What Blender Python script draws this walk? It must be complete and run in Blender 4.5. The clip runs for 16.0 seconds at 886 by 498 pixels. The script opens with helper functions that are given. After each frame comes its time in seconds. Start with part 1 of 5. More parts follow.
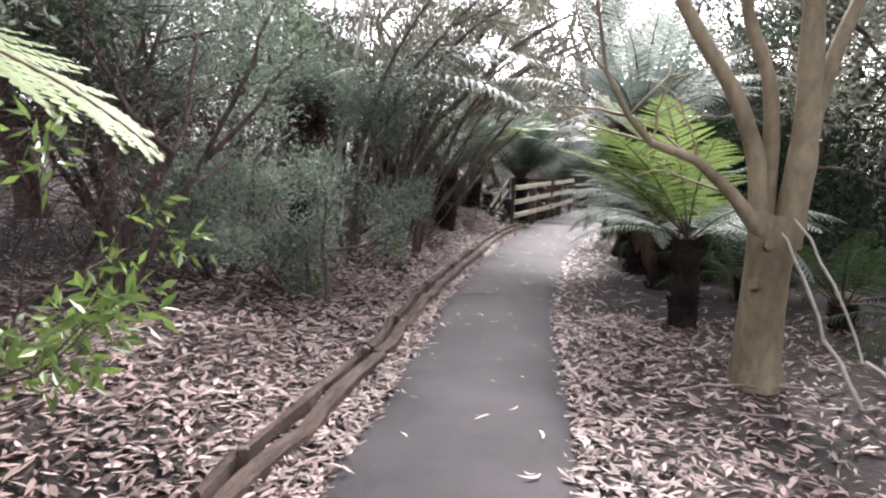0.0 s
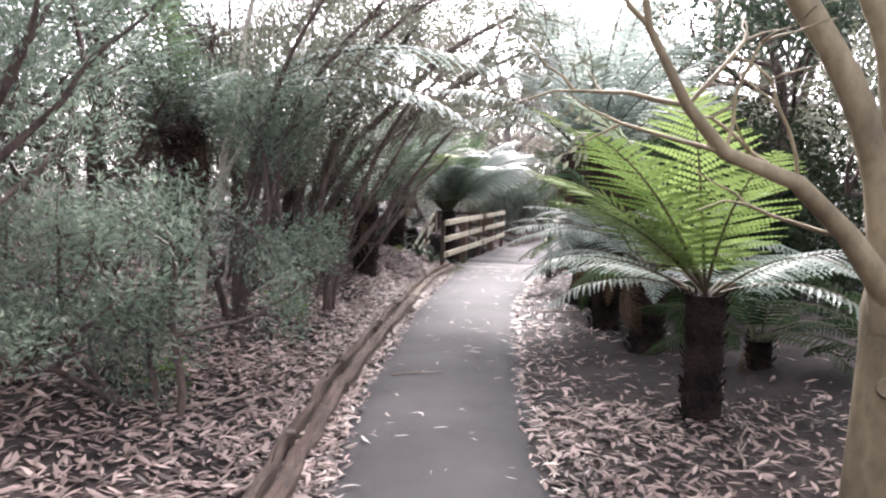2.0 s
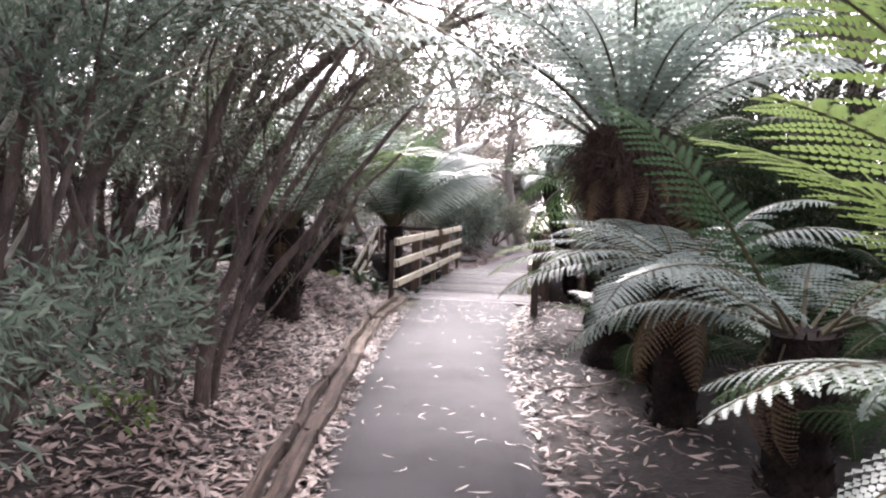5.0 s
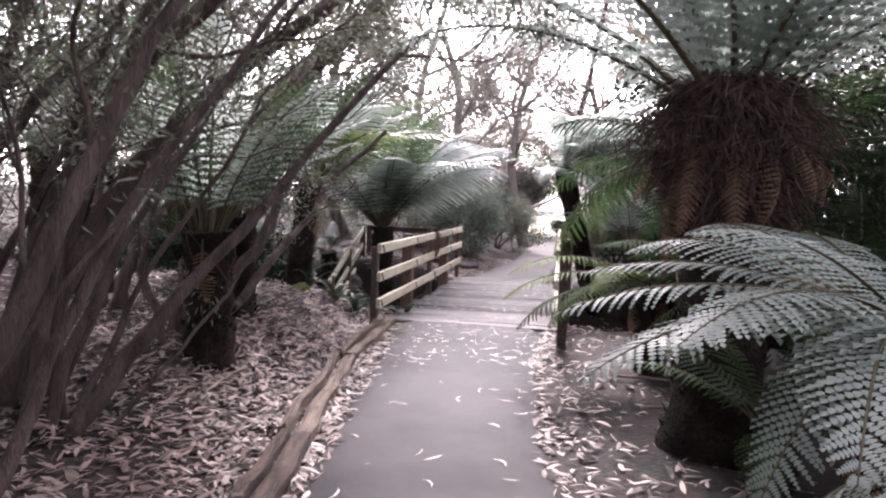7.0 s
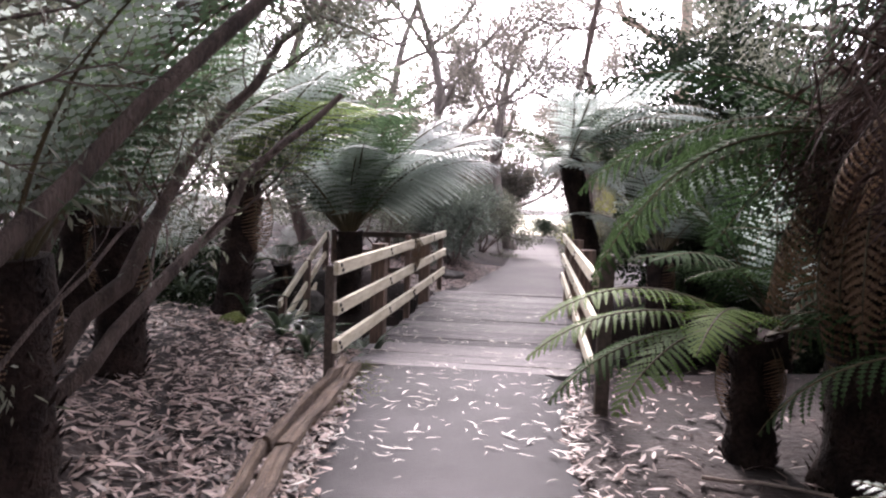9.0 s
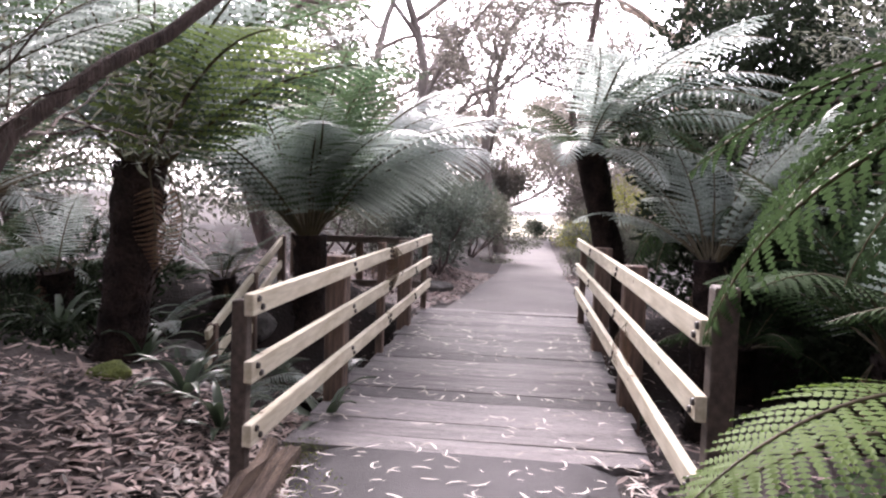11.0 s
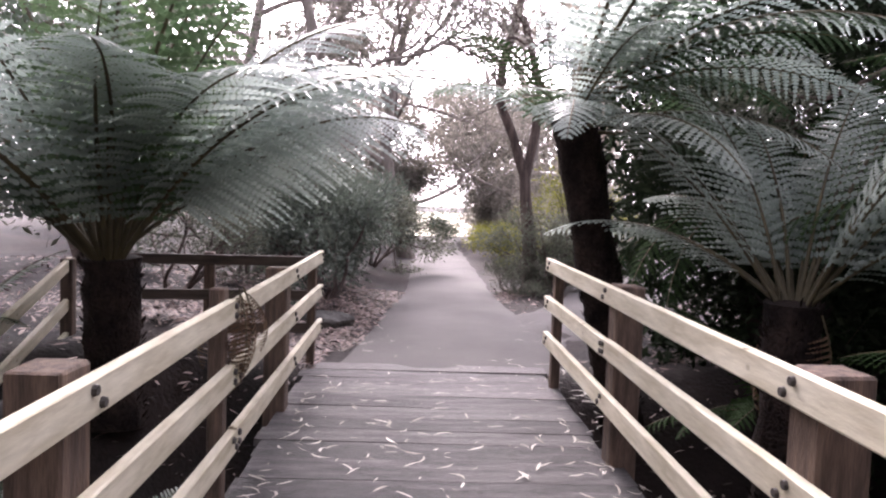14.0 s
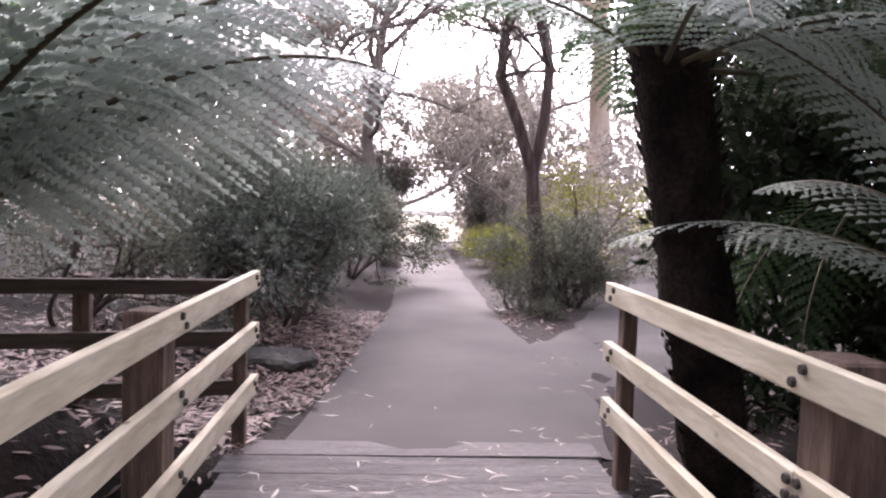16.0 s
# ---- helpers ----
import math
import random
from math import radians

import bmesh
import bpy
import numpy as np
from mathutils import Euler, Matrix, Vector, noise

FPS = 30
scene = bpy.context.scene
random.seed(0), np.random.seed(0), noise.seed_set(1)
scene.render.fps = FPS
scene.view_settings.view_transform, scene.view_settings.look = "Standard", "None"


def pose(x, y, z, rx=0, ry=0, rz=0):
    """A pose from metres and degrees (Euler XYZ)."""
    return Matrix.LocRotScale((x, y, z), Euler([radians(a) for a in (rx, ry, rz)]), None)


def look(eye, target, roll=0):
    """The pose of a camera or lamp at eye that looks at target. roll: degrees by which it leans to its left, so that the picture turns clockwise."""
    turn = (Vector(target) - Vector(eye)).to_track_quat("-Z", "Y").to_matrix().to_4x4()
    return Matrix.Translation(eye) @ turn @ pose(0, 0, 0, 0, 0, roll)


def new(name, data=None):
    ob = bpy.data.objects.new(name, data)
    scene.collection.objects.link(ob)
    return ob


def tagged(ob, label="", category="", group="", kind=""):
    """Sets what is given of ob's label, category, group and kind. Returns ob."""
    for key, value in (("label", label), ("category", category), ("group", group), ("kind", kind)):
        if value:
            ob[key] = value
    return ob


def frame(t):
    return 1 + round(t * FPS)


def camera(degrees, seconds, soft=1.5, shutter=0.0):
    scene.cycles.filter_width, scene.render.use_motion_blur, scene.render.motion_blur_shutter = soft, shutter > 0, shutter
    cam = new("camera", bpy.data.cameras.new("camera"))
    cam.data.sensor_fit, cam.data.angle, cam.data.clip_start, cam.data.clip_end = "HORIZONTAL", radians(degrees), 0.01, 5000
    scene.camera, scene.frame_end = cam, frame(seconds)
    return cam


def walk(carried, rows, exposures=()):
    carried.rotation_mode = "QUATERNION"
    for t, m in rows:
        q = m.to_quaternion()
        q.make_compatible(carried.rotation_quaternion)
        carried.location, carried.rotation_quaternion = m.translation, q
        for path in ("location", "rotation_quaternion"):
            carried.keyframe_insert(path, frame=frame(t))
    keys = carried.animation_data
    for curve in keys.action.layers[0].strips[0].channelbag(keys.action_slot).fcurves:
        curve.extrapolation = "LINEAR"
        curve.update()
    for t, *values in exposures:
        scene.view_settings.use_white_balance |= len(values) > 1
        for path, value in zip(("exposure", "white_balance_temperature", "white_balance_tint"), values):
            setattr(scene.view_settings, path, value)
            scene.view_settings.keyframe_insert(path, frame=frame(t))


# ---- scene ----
cam = camera(64.1, 16.0, soft=2.2)
METRES, EYE, TILT, LEAN, TURN = 18.5, 1.5, -7.6, 0.0, 0.0
PATH = [
    (0, (0.48, 0.918, 1.487), (0.47, 2.901, 1.226), 2.1),
    (0.5, (0.474, 1.453, 1.467), (0.488, 3.436, 1.206), 2.2),
    (1, (0.448, 1.92, 1.47), (0.522, 3.903, 1.217), 2.2),
    (1.5, (0.455, 2.435, 1.475), (0.599, 4.418, 1.263), 2.0),
    (2, (0.468, 2.979, 1.456), (0.681, 4.961, 1.292), 1.4),
    (2.5, (0.522, 3.527, 1.433), (0.783, 5.506, 1.301), 1.7),
    (3, (0.501, 4.08, 1.415), (0.804, 6.053, 1.29), 1.4),
    (3.5, (0.524, 4.597, 1.388), (0.861, 6.564, 1.263), 1.7),
    (4, (0.532, 5.138, 1.367), (0.89, 7.102, 1.249), 1.6),
    (4.2, (0.529, 5.346, 1.364), (0.903, 7.307, 1.25), 1.6),
    (6.3, (0.905, 7.51, 1.4), (1.303, 9.466, 1.27), 1.7),
    (6.5, (0.931, 7.762, 1.399), (1.33, 9.718, 1.272), 1.6),
    (7, (1.042, 8.334, 1.353), (1.442, 10.29, 1.231), 2.2),
    (7.5, (1.107, 8.885, 1.355), (1.513, 10.839, 1.233), 2.2),
    (8, (1.203, 9.397, 1.343), (1.642, 11.344, 1.223), 1.9),
    (8.5, (1.323, 9.952, 1.359), (1.775, 11.896, 1.235), 2.2),
    (9, (1.425, 10.508, 1.367), (1.89, 12.45, 1.244), 1.9),
    (9.2, (1.489, 10.715, 1.363), (1.956, 12.655, 1.236), 2.3),
    (11.3, (1.969, 12.819, 1.337), (2.492, 14.746, 1.217), 2.1),
    (11.5, (2.019, 12.995, 1.342), (2.563, 14.916, 1.219), 2.4),
    (12, (2.13, 13.564, 1.337), (2.725, 15.47, 1.217), 2.5),
    (12.5, (2.182, 14.064, 1.376), (2.845, 15.947, 1.249), 2.5),
    (13, (2.343, 14.585, 1.373), (3.056, 16.449, 1.248), 2.7),
    (13.5, (2.496, 15.107, 1.366), (3.245, 16.958, 1.248), 2.5),
    (14, (2.65, 15.559, 1.392), (3.441, 17.392, 1.269), 2.2),
    (14.5, (2.835, 15.983, 1.401), (3.631, 17.814, 1.283), 2.0),
    (15, (3.0, 16.495, 1.382), (3.806, 18.322, 1.269), 1.9),
    (15.5, (3.216, 16.964, 1.367), (4.038, 18.784, 1.252), 1.8),
    (16, (3.4, 17.466, 1.341), (4.225, 19.285, 1.231), 1.9),
]
EXPOSURES = [(0.0, 2.36, 6350, 17), (0.5, 2.58, 6350, 18), (2.0, 2.78, 6300, 18), (4.0, 2.85, 6350, 19), (7.0, 2.58, 6350, 26), (9.0, 2.45, 6350, 25), (11.5, 2.6, 6350, 27), (12.5, 2.5, 6350, 27), (14.5, 2.55, 6350, 28), (16.0, 2.45, 6350, 30)]
walk(cam, [(t, look(eye, target, roll)) for t, eye, target, roll in PATH], EXPOSURES)

# ---- light ----
SUN_AZ, SUN_EL = radians(14), radians(38)      # azimuth from +y towards +x
world = bpy.data.worlds.new("overcast")
scene.world = world
world.use_nodes = True
wn = world.node_tree
sky = wn.nodes.new("ShaderNodeTexSky")
sky.sky_type, sky.sun_disc = "NISHITA", False
sky.sun_elevation, sky.sun_rotation = SUN_EL, SUN_AZ
sky.air_density, sky.dust_density, sky.ozone_density = 1.0, 3.0, 1.0
pale = wn.nodes.new("ShaderNodeHueSaturation")
pale.inputs["Saturation"].default_value = 0.18
bg = wn.nodes["Background"]
bg.inputs["Strength"].default_value = 0.15
wn.links.new(sky.outputs[0], pale.inputs["Color"])
wn.links.new(pale.outputs[0], bg.inputs["Color"])
sun = new("sun", bpy.data.lights.new("sun", "SUN"))
sun.data.energy, sun.data.angle, sun.data.color = 1.5, radians(12), (1.0, 0.96, 0.9)
sun.matrix_world = look((0, 0, 30), (-math.sin(SUN_AZ) * math.cos(SUN_EL), -math.cos(SUN_AZ) * math.cos(SUN_EL), 30 - math.sin(SUN_EL)))


# ---- materials ----
def mat(name, c1, c2, scale=4.0, rough=0.8, bump=0.3, fine=40.0, island=0.0, transl=0.0, stretch=(1, 1, 1), dark=0.35, spec=0.5, per_object=0.0):
    """Two-scale procedural surface; island varies each loose piece, transl lets light through leaves."""
    m = bpy.data.materials.new(name)
    m.use_nodes = True
    t = m.node_tree
    p = t.nodes["Principled BSDF"]
    p.inputs["Roughness"].default_value = rough
    p.inputs["Specular IOR Level"].default_value = spec
    co = t.nodes.new("ShaderNodeTexCoord")
    mp = t.nodes.new("ShaderNodeMapping")
    mp.inputs["Scale"].default_value = stretch
    t.links.new(co.outputs["Object"], mp.inputs["Vector"])
    big = t.nodes.new("ShaderNodeTexNoise")
    big.inputs["Scale"].default_value, big.inputs["Detail"].default_value = scale, 4
    small = t.nodes.new("ShaderNodeTexNoise")
    small.inputs["Scale"].default_value, small.inputs["Detail"].default_value = fine, 3
    for n in (big, small):
        t.links.new(mp.outputs[0], n.inputs["Vector"])
    ramp = t.nodes.new("ShaderNodeValToRGB")
    ramp.color_ramp.elements[0].position, ramp.color_ramp.elements[1].position = 0.33, 0.67
    ramp.color_ramp.elements[0].color, ramp.color_ramp.elements[1].color = (*c1, 1), (*c2, 1)
    fac = big.outputs["Fac"]
    if island or per_object:
        if island:
            g = t.nodes.new("ShaderNodeNewGeometry")
            src, amount = g.outputs["Random Per Island"], island
        else:
            g = t.nodes.new("ShaderNodeObjectInfo")
            src, amount = g.outputs["Random"], per_object
        mixv = t.nodes.new("ShaderNodeMix")
        mixv.inputs[0].default_value = amount
        t.links.new(fac, mixv.inputs[2])
        t.links.new(src, mixv.inputs[3])
        fac = mixv.outputs[0]
        if island:
            ramp.color_ramp.elements[0].position, ramp.color_ramp.elements[1].position = 0.15, 0.85
    t.links.new(fac, ramp.inputs[0])
    grain = t.nodes.new("ShaderNodeMix")
    grain.data_type, grain.blend_type = "RGBA", "MULTIPLY"
    grain.inputs[0].default_value = dark
    t.links.new(ramp.outputs[0], grain.inputs[6])
    gr = t.nodes.new("ShaderNodeValToRGB")
    gr.color_ramp.elements[0].position, gr.color_ramp.elements[1].position = 0.3, 0.62
    gr.color_ramp.elements[0].color, gr.color_ramp.elements[1].color = (0.25, 0.25, 0.25, 1), (1, 1, 1, 1)
    t.links.new(small.outputs["Fac"], gr.inputs[0])
    t.links.new(gr.outputs[0], grain.inputs[7])
    t.links.new(grain.outputs[2], p.inputs["Base Color"])
    if bump:
        b = t.nodes.new("ShaderNodeBump")
        b.inputs["Strength"].default_value, b.inputs["Distance"].default_value = bump, 0.02
        t.links.new(small.outputs["Fac"], b.inputs["Height"])
        t.links.new(b.outputs[0], p.inputs["Normal"])
    if transl:
        tr = t.nodes.new("ShaderNodeBsdfTranslucent")
        t.links.new(grain.outputs[2], tr.inputs["Color"])
        ms = t.nodes.new("ShaderNodeMixShader")
        ms.inputs[0].default_value = transl
        t.links.new(p.outputs[0], ms.inputs[1])
        t.links.new(tr.outputs[0], ms.inputs[2])
        t.links.new(ms.outputs[0], t.nodes["Material Output"].inputs["Surface"])
    return m


M_SOIL = mat("soil", (0.012, 0.0078, 0.007), (0.04, 0.026, 0.023), 1.2, 0.95, 0.8, 30)
M_LITTER = mat("dry gum leaves", (0.045, 0.026, 0.021), (0.42, 0.30, 0.265), 0.9, 0.6, 0.0, 25, island=0.72, dark=0.25)
M_ASPHALT = mat("worn grey asphalt", (0.0155, 0.0132, 0.0147), (0.047, 0.041, 0.0448), 1.1, 0.82, 0.35, 140, dark=0.35, spec=0.4)
M_SANDPATH = mat("dusty pale path", (0.082, 0.072, 0.069), (0.128, 0.113, 0.108), 0.7, 0.9, 0.3, 110, dark=0.25)
M_DECK = mat("weathered grey deck timber", (0.052, 0.046, 0.046), (0.19, 0.168, 0.167), 2.6, 0.78, 0.6, 22, stretch=(1, 9, 9), per_object=0.4, dark=0.65)
M_RAIL = mat("pale sawn timber", (0.46, 0.40, 0.285), (0.66, 0.60, 0.475), 2.2, 0.75, 0.1, 9, stretch=(1.5, 8, 8), dark=0.14)


def knots(m, scale, size):
    """Small dark knots and nail stains scattered over sawn timber."""
    t = m.node_tree
    p = t.nodes["Principled BSDF"]
    old = p.inputs["Base Color"].links[0].from_socket
    co, mp, v = t.nodes.new("ShaderNodeTexCoord"), t.nodes.new("ShaderNodeMapping"), t.nodes.new("ShaderNodeTexVoronoi")
    mp.inputs["Scale"].default_value = (0.6, 1.0, 1.0)
    v.inputs["Scale"].default_value = scale
    r, mx = t.nodes.new("ShaderNodeValToRGB"), t.nodes.new("ShaderNodeMix")
    r.color_ramp.elements[0].position, r.color_ramp.elements[1].position = size * 0.5, size
    r.color_ramp.elements[0].color, r.color_ramp.elements[1].color = (0.22, 0.16, 0.12, 1), (1, 1, 1, 1)
    mx.data_type, mx.blend_type = "RGBA", "MULTIPLY"
    mx.inputs[0].default_value = 0.85
    t.links.new(co.outputs["Object"], mp.inputs["Vector"])
    t.links.new(mp.outputs[0], v.inputs["Vector"])
    t.links.new(v.outputs["Distance"], r.inputs[0])
    t.links.new(old, mx.inputs[6])
    t.links.new(r.outputs[0], mx.inputs[7])
    t.links.new(mx.outputs[2], p.inputs["Base Color"])


knots(M_RAIL, 7.0, 0.11)
M_POST = mat("brown treated post", (0.07, 0.045, 0.036), (0.19, 0.122, 0.09), 3.0, 0.8, 0.4, 22, stretch=(9, 9, 1), dark=0.45)
M_DARKRAIL = mat("dark stained rail", (0.05, 0.036, 0.03), (0.11, 0.08, 0.065), 3.0, 0.8, 0.3, 22, stretch=(1, 9, 9))
M_BOLT = mat("rusty bolt", (0.03, 0.025, 0.022), (0.08, 0.06, 0.05), 20, 0.6, 0.2, 90)
M_KERB = mat("old brown log", (0.07, 0.044, 0.032), (0.20, 0.135, 0.095), 3.0, 0.85, 0.7, 24, stretch=(1.2, 8, 8), dark=0.55)
M_KERBDARK = mat("old dark log", (0.04, 0.024, 0.019), (0.125, 0.078, 0.058), 3.0, 0.9, 0.7, 24, stretch=(1.2, 8, 8), dark=0.55)
M_MOSS = mat("moss", (0.07, 0.09, 0.02), (0.18, 0.20, 0.05), 6, 0.95, 0.9, 70)
M_BARK = mat("smooth olive bark", (0.12, 0.09, 0.052), (0.25, 0.20, 0.125), 2.6, 0.75, 0.5, 20, stretch=(1, 1, 0.6), dark=0.4)
M_TEABARK = mat("stringy reddish bark", (0.055, 0.036, 0.031), (0.15, 0.106, 0.092), 3.0, 0.9, 0.9, 30, stretch=(5, 5, 0.7), dark=0.6)
M_PALEBARK = mat("pale grey bark", (0.30, 0.265, 0.22), (0.50, 0.46, 0.40), 3.0, 0.8, 0.4, 20, dark=0.35)
M_PINKBARK = mat("pinkish gum bark", (0.34, 0.25, 0.19), (0.52, 0.43, 0.36), 1.0, 0.8, 0.3, 8, stretch=(1, 1, 0.3), dark=0.3)
M_FERNTRUNK = mat("fibrous fern trunk", (0.011, 0.0075, 0.007), (0.042, 0.028, 0.024), 5.0, 0.95, 1.0, 45, dark=0.6, spec=0.15)
M_SKIRT = mat("dead brown frond fibre", (0.032, 0.021, 0.019), (0.12, 0.078, 0.066), 3.0, 0.95, 0.3, 30, island=0.6, dark=0.5, spec=0.15)
M_RACHIS = mat("brown frond stalk", (0.045, 0.035, 0.018), (0.11, 0.085, 0.04), 5.0, 0.7, 0.2, 40)
M_FERN = mat("dark green fern", (0.04, 0.078, 0.036), (0.10, 0.155, 0.075), 2.0, 0.38, 0.0, 40, transl=0.42, dark=0.2, per_object=0.45, spec=0.8)
# leaf green is paled here so the colour carries the sky's white sheen
M_FERNSKYLIT = mat("fern green paled as by sky sheen", (0.23, 0.28, 0.245), (0.43, 0.48, 0.435), 2.0, 0.36, 0.0, 40, transl=0.56, dark=0.2, per_object=0.4, spec=0.9)
M_FERNLIME = mat("young lime fern", (0.095, 0.15, 0.036), (0.21, 0.285, 0.095), 2.0, 0.6, 0.0, 40, transl=0.45, dark=0.15, per_object=0.4)
M_FERNGREEN = mat("fresh green fern", (0.038, 0.08, 0.014), (0.11, 0.17, 0.036), 2.0, 0.7, 0.0, 40, transl=0.42, dark=0.15, per_object=0.4, spec=0.2)
M_FERNDEAD = mat("dead fern frond", (0.09, 0.05, 0.03), (0.20, 0.125, 0.075), 2.0, 0.9, 0.0, 40, transl=0.15, dark=0.3)
M_TEALEAF = mat("grey green fine leaves", (0.06, 0.09, 0.064), (0.22, 0.265, 0.205), 1.5, 0.5, 0.0, 30, island=0.6, transl=0.5, dark=0.2)
M_DULLLEAF = mat("dull olive leaves", (0.058, 0.066, 0.044), (0.20, 0.205, 0.155), 1.2, 0.55, 0.0, 30, island=0.6, transl=0.4, dark=0.2)
M_DARKLEAF = mat("dark glossy leaves", (0.02, 0.034, 0.02), (0.075, 0.105, 0.06), 1.2, 0.4, 0.0, 30, island=0.6, transl=0.3, dark=0.2)
M_BUSHLEAF = mat("grey green bush leaves", (0.045, 0.062, 0.046), (0.19, 0.22, 0.175), 1.2, 0.45, 0.0, 30, island=0.6, transl=0.35, dark=0.2)
# leaf colour darkened to carry the shade under trees and ferns
M_SHADELEAF = mat("leaves darkened for shade", (0.012, 0.018, 0.010), (0.042, 0.056, 0.032), 1.2, 0.8, 0.0, 30, island=0.6, transl=0.15, dark=0.2, spec=0.1)
# copy of the dark green fern, darkened so its colour carries deep shade
M_FERNSHADE = mat("fern darkened for shade", (0.015, 0.03, 0.013), (0.046, 0.078, 0.031), 2.0, 0.85, 0.0, 40, transl=0.3, dark=0.2, per_object=0.45, spec=0.1)
M_BRIGHTLEAF = mat("fresh green leaves", (0.06, 0.11, 0.025), (0.19, 0.27, 0.07), 2.0, 0.4, 0.0, 30, island=0.6, transl=0.4, dark=0.2)
M_YELLOWLEAF = mat("yellow green leaves", (0.11, 0.12, 0.02), (0.30, 0.30, 0.06), 2.0, 0.5, 0.0, 30, island=0.6, transl=0.4, dark=0.2)
# paled so haze and far light sit in the leaf and bark colour
M_FARLEAF = mat("distant leaves paled for haze", (0.10, 0.092, 0.078), (0.34, 0.31, 0.27), 0.5, 0.7, 0.0, 10, island=0.6, transl=0.5, dark=0.2)
M_HAZEBARK = mat("grey brown bark paled for haze", (0.13, 0.105, 0.095), (0.27, 0.235, 0.215), 1.5, 0.85, 0.4, 14, stretch=(3, 3, 0.6), dark=0.35)
M_ROCK = mat("grey rock", (0.05, 0.046, 0.043), (0.14, 0.128, 0.12), 3.0, 0.9, 0.8, 18, dark=0.5)
M_STICK = mat("bleached stick", (0.14, 0.10, 0.08), (0.34, 0.28, 0.24), 5.0, 0.85, 0.3, 40)
M_FARGROUND = mat("sunlit dry grass", (0.34, 0.32, 0.22), (0.50, 0.47, 0.36), 0.8, 0.95, 0.3, 20)


# ---- mesh helpers ----
RNG = np.random.default_rng(11)


def mesh_np(name, verts, faces, material, smooth=False):
    """A mesh from arrays: verts (n, 3), faces a list of (m, k) index arrays."""
    me = bpy.data.meshes.new(name)
    verts = np.asarray(verts, dtype=np.float32)
    faces = [np.asarray(f, dtype=np.int32) for f in faces if len(f)]
    me.vertices.add(len(verts))
    me.vertices.foreach_set("co", verts.ravel())
    loops = np.concatenate([f.ravel() for f in faces])
    sizes = np.concatenate([np.full(len(f), f.shape[1], dtype=np.int32) for f in faces])
    me.loops.add(len(loops))
    me.loops.foreach_set("vertex_index", loops)
    me.polygons.add(len(sizes))
    me.polygons.foreach_set("loop_start", np.concatenate([[0], np.cumsum(sizes)[:-1]]).astype(np.int32))
    me.polygons.foreach_set("use_smooth", np.full(len(sizes), smooth, dtype=bool))
    me.materials.append(material)
    me.update(calc_edges=True)
    me.validate()
    return me


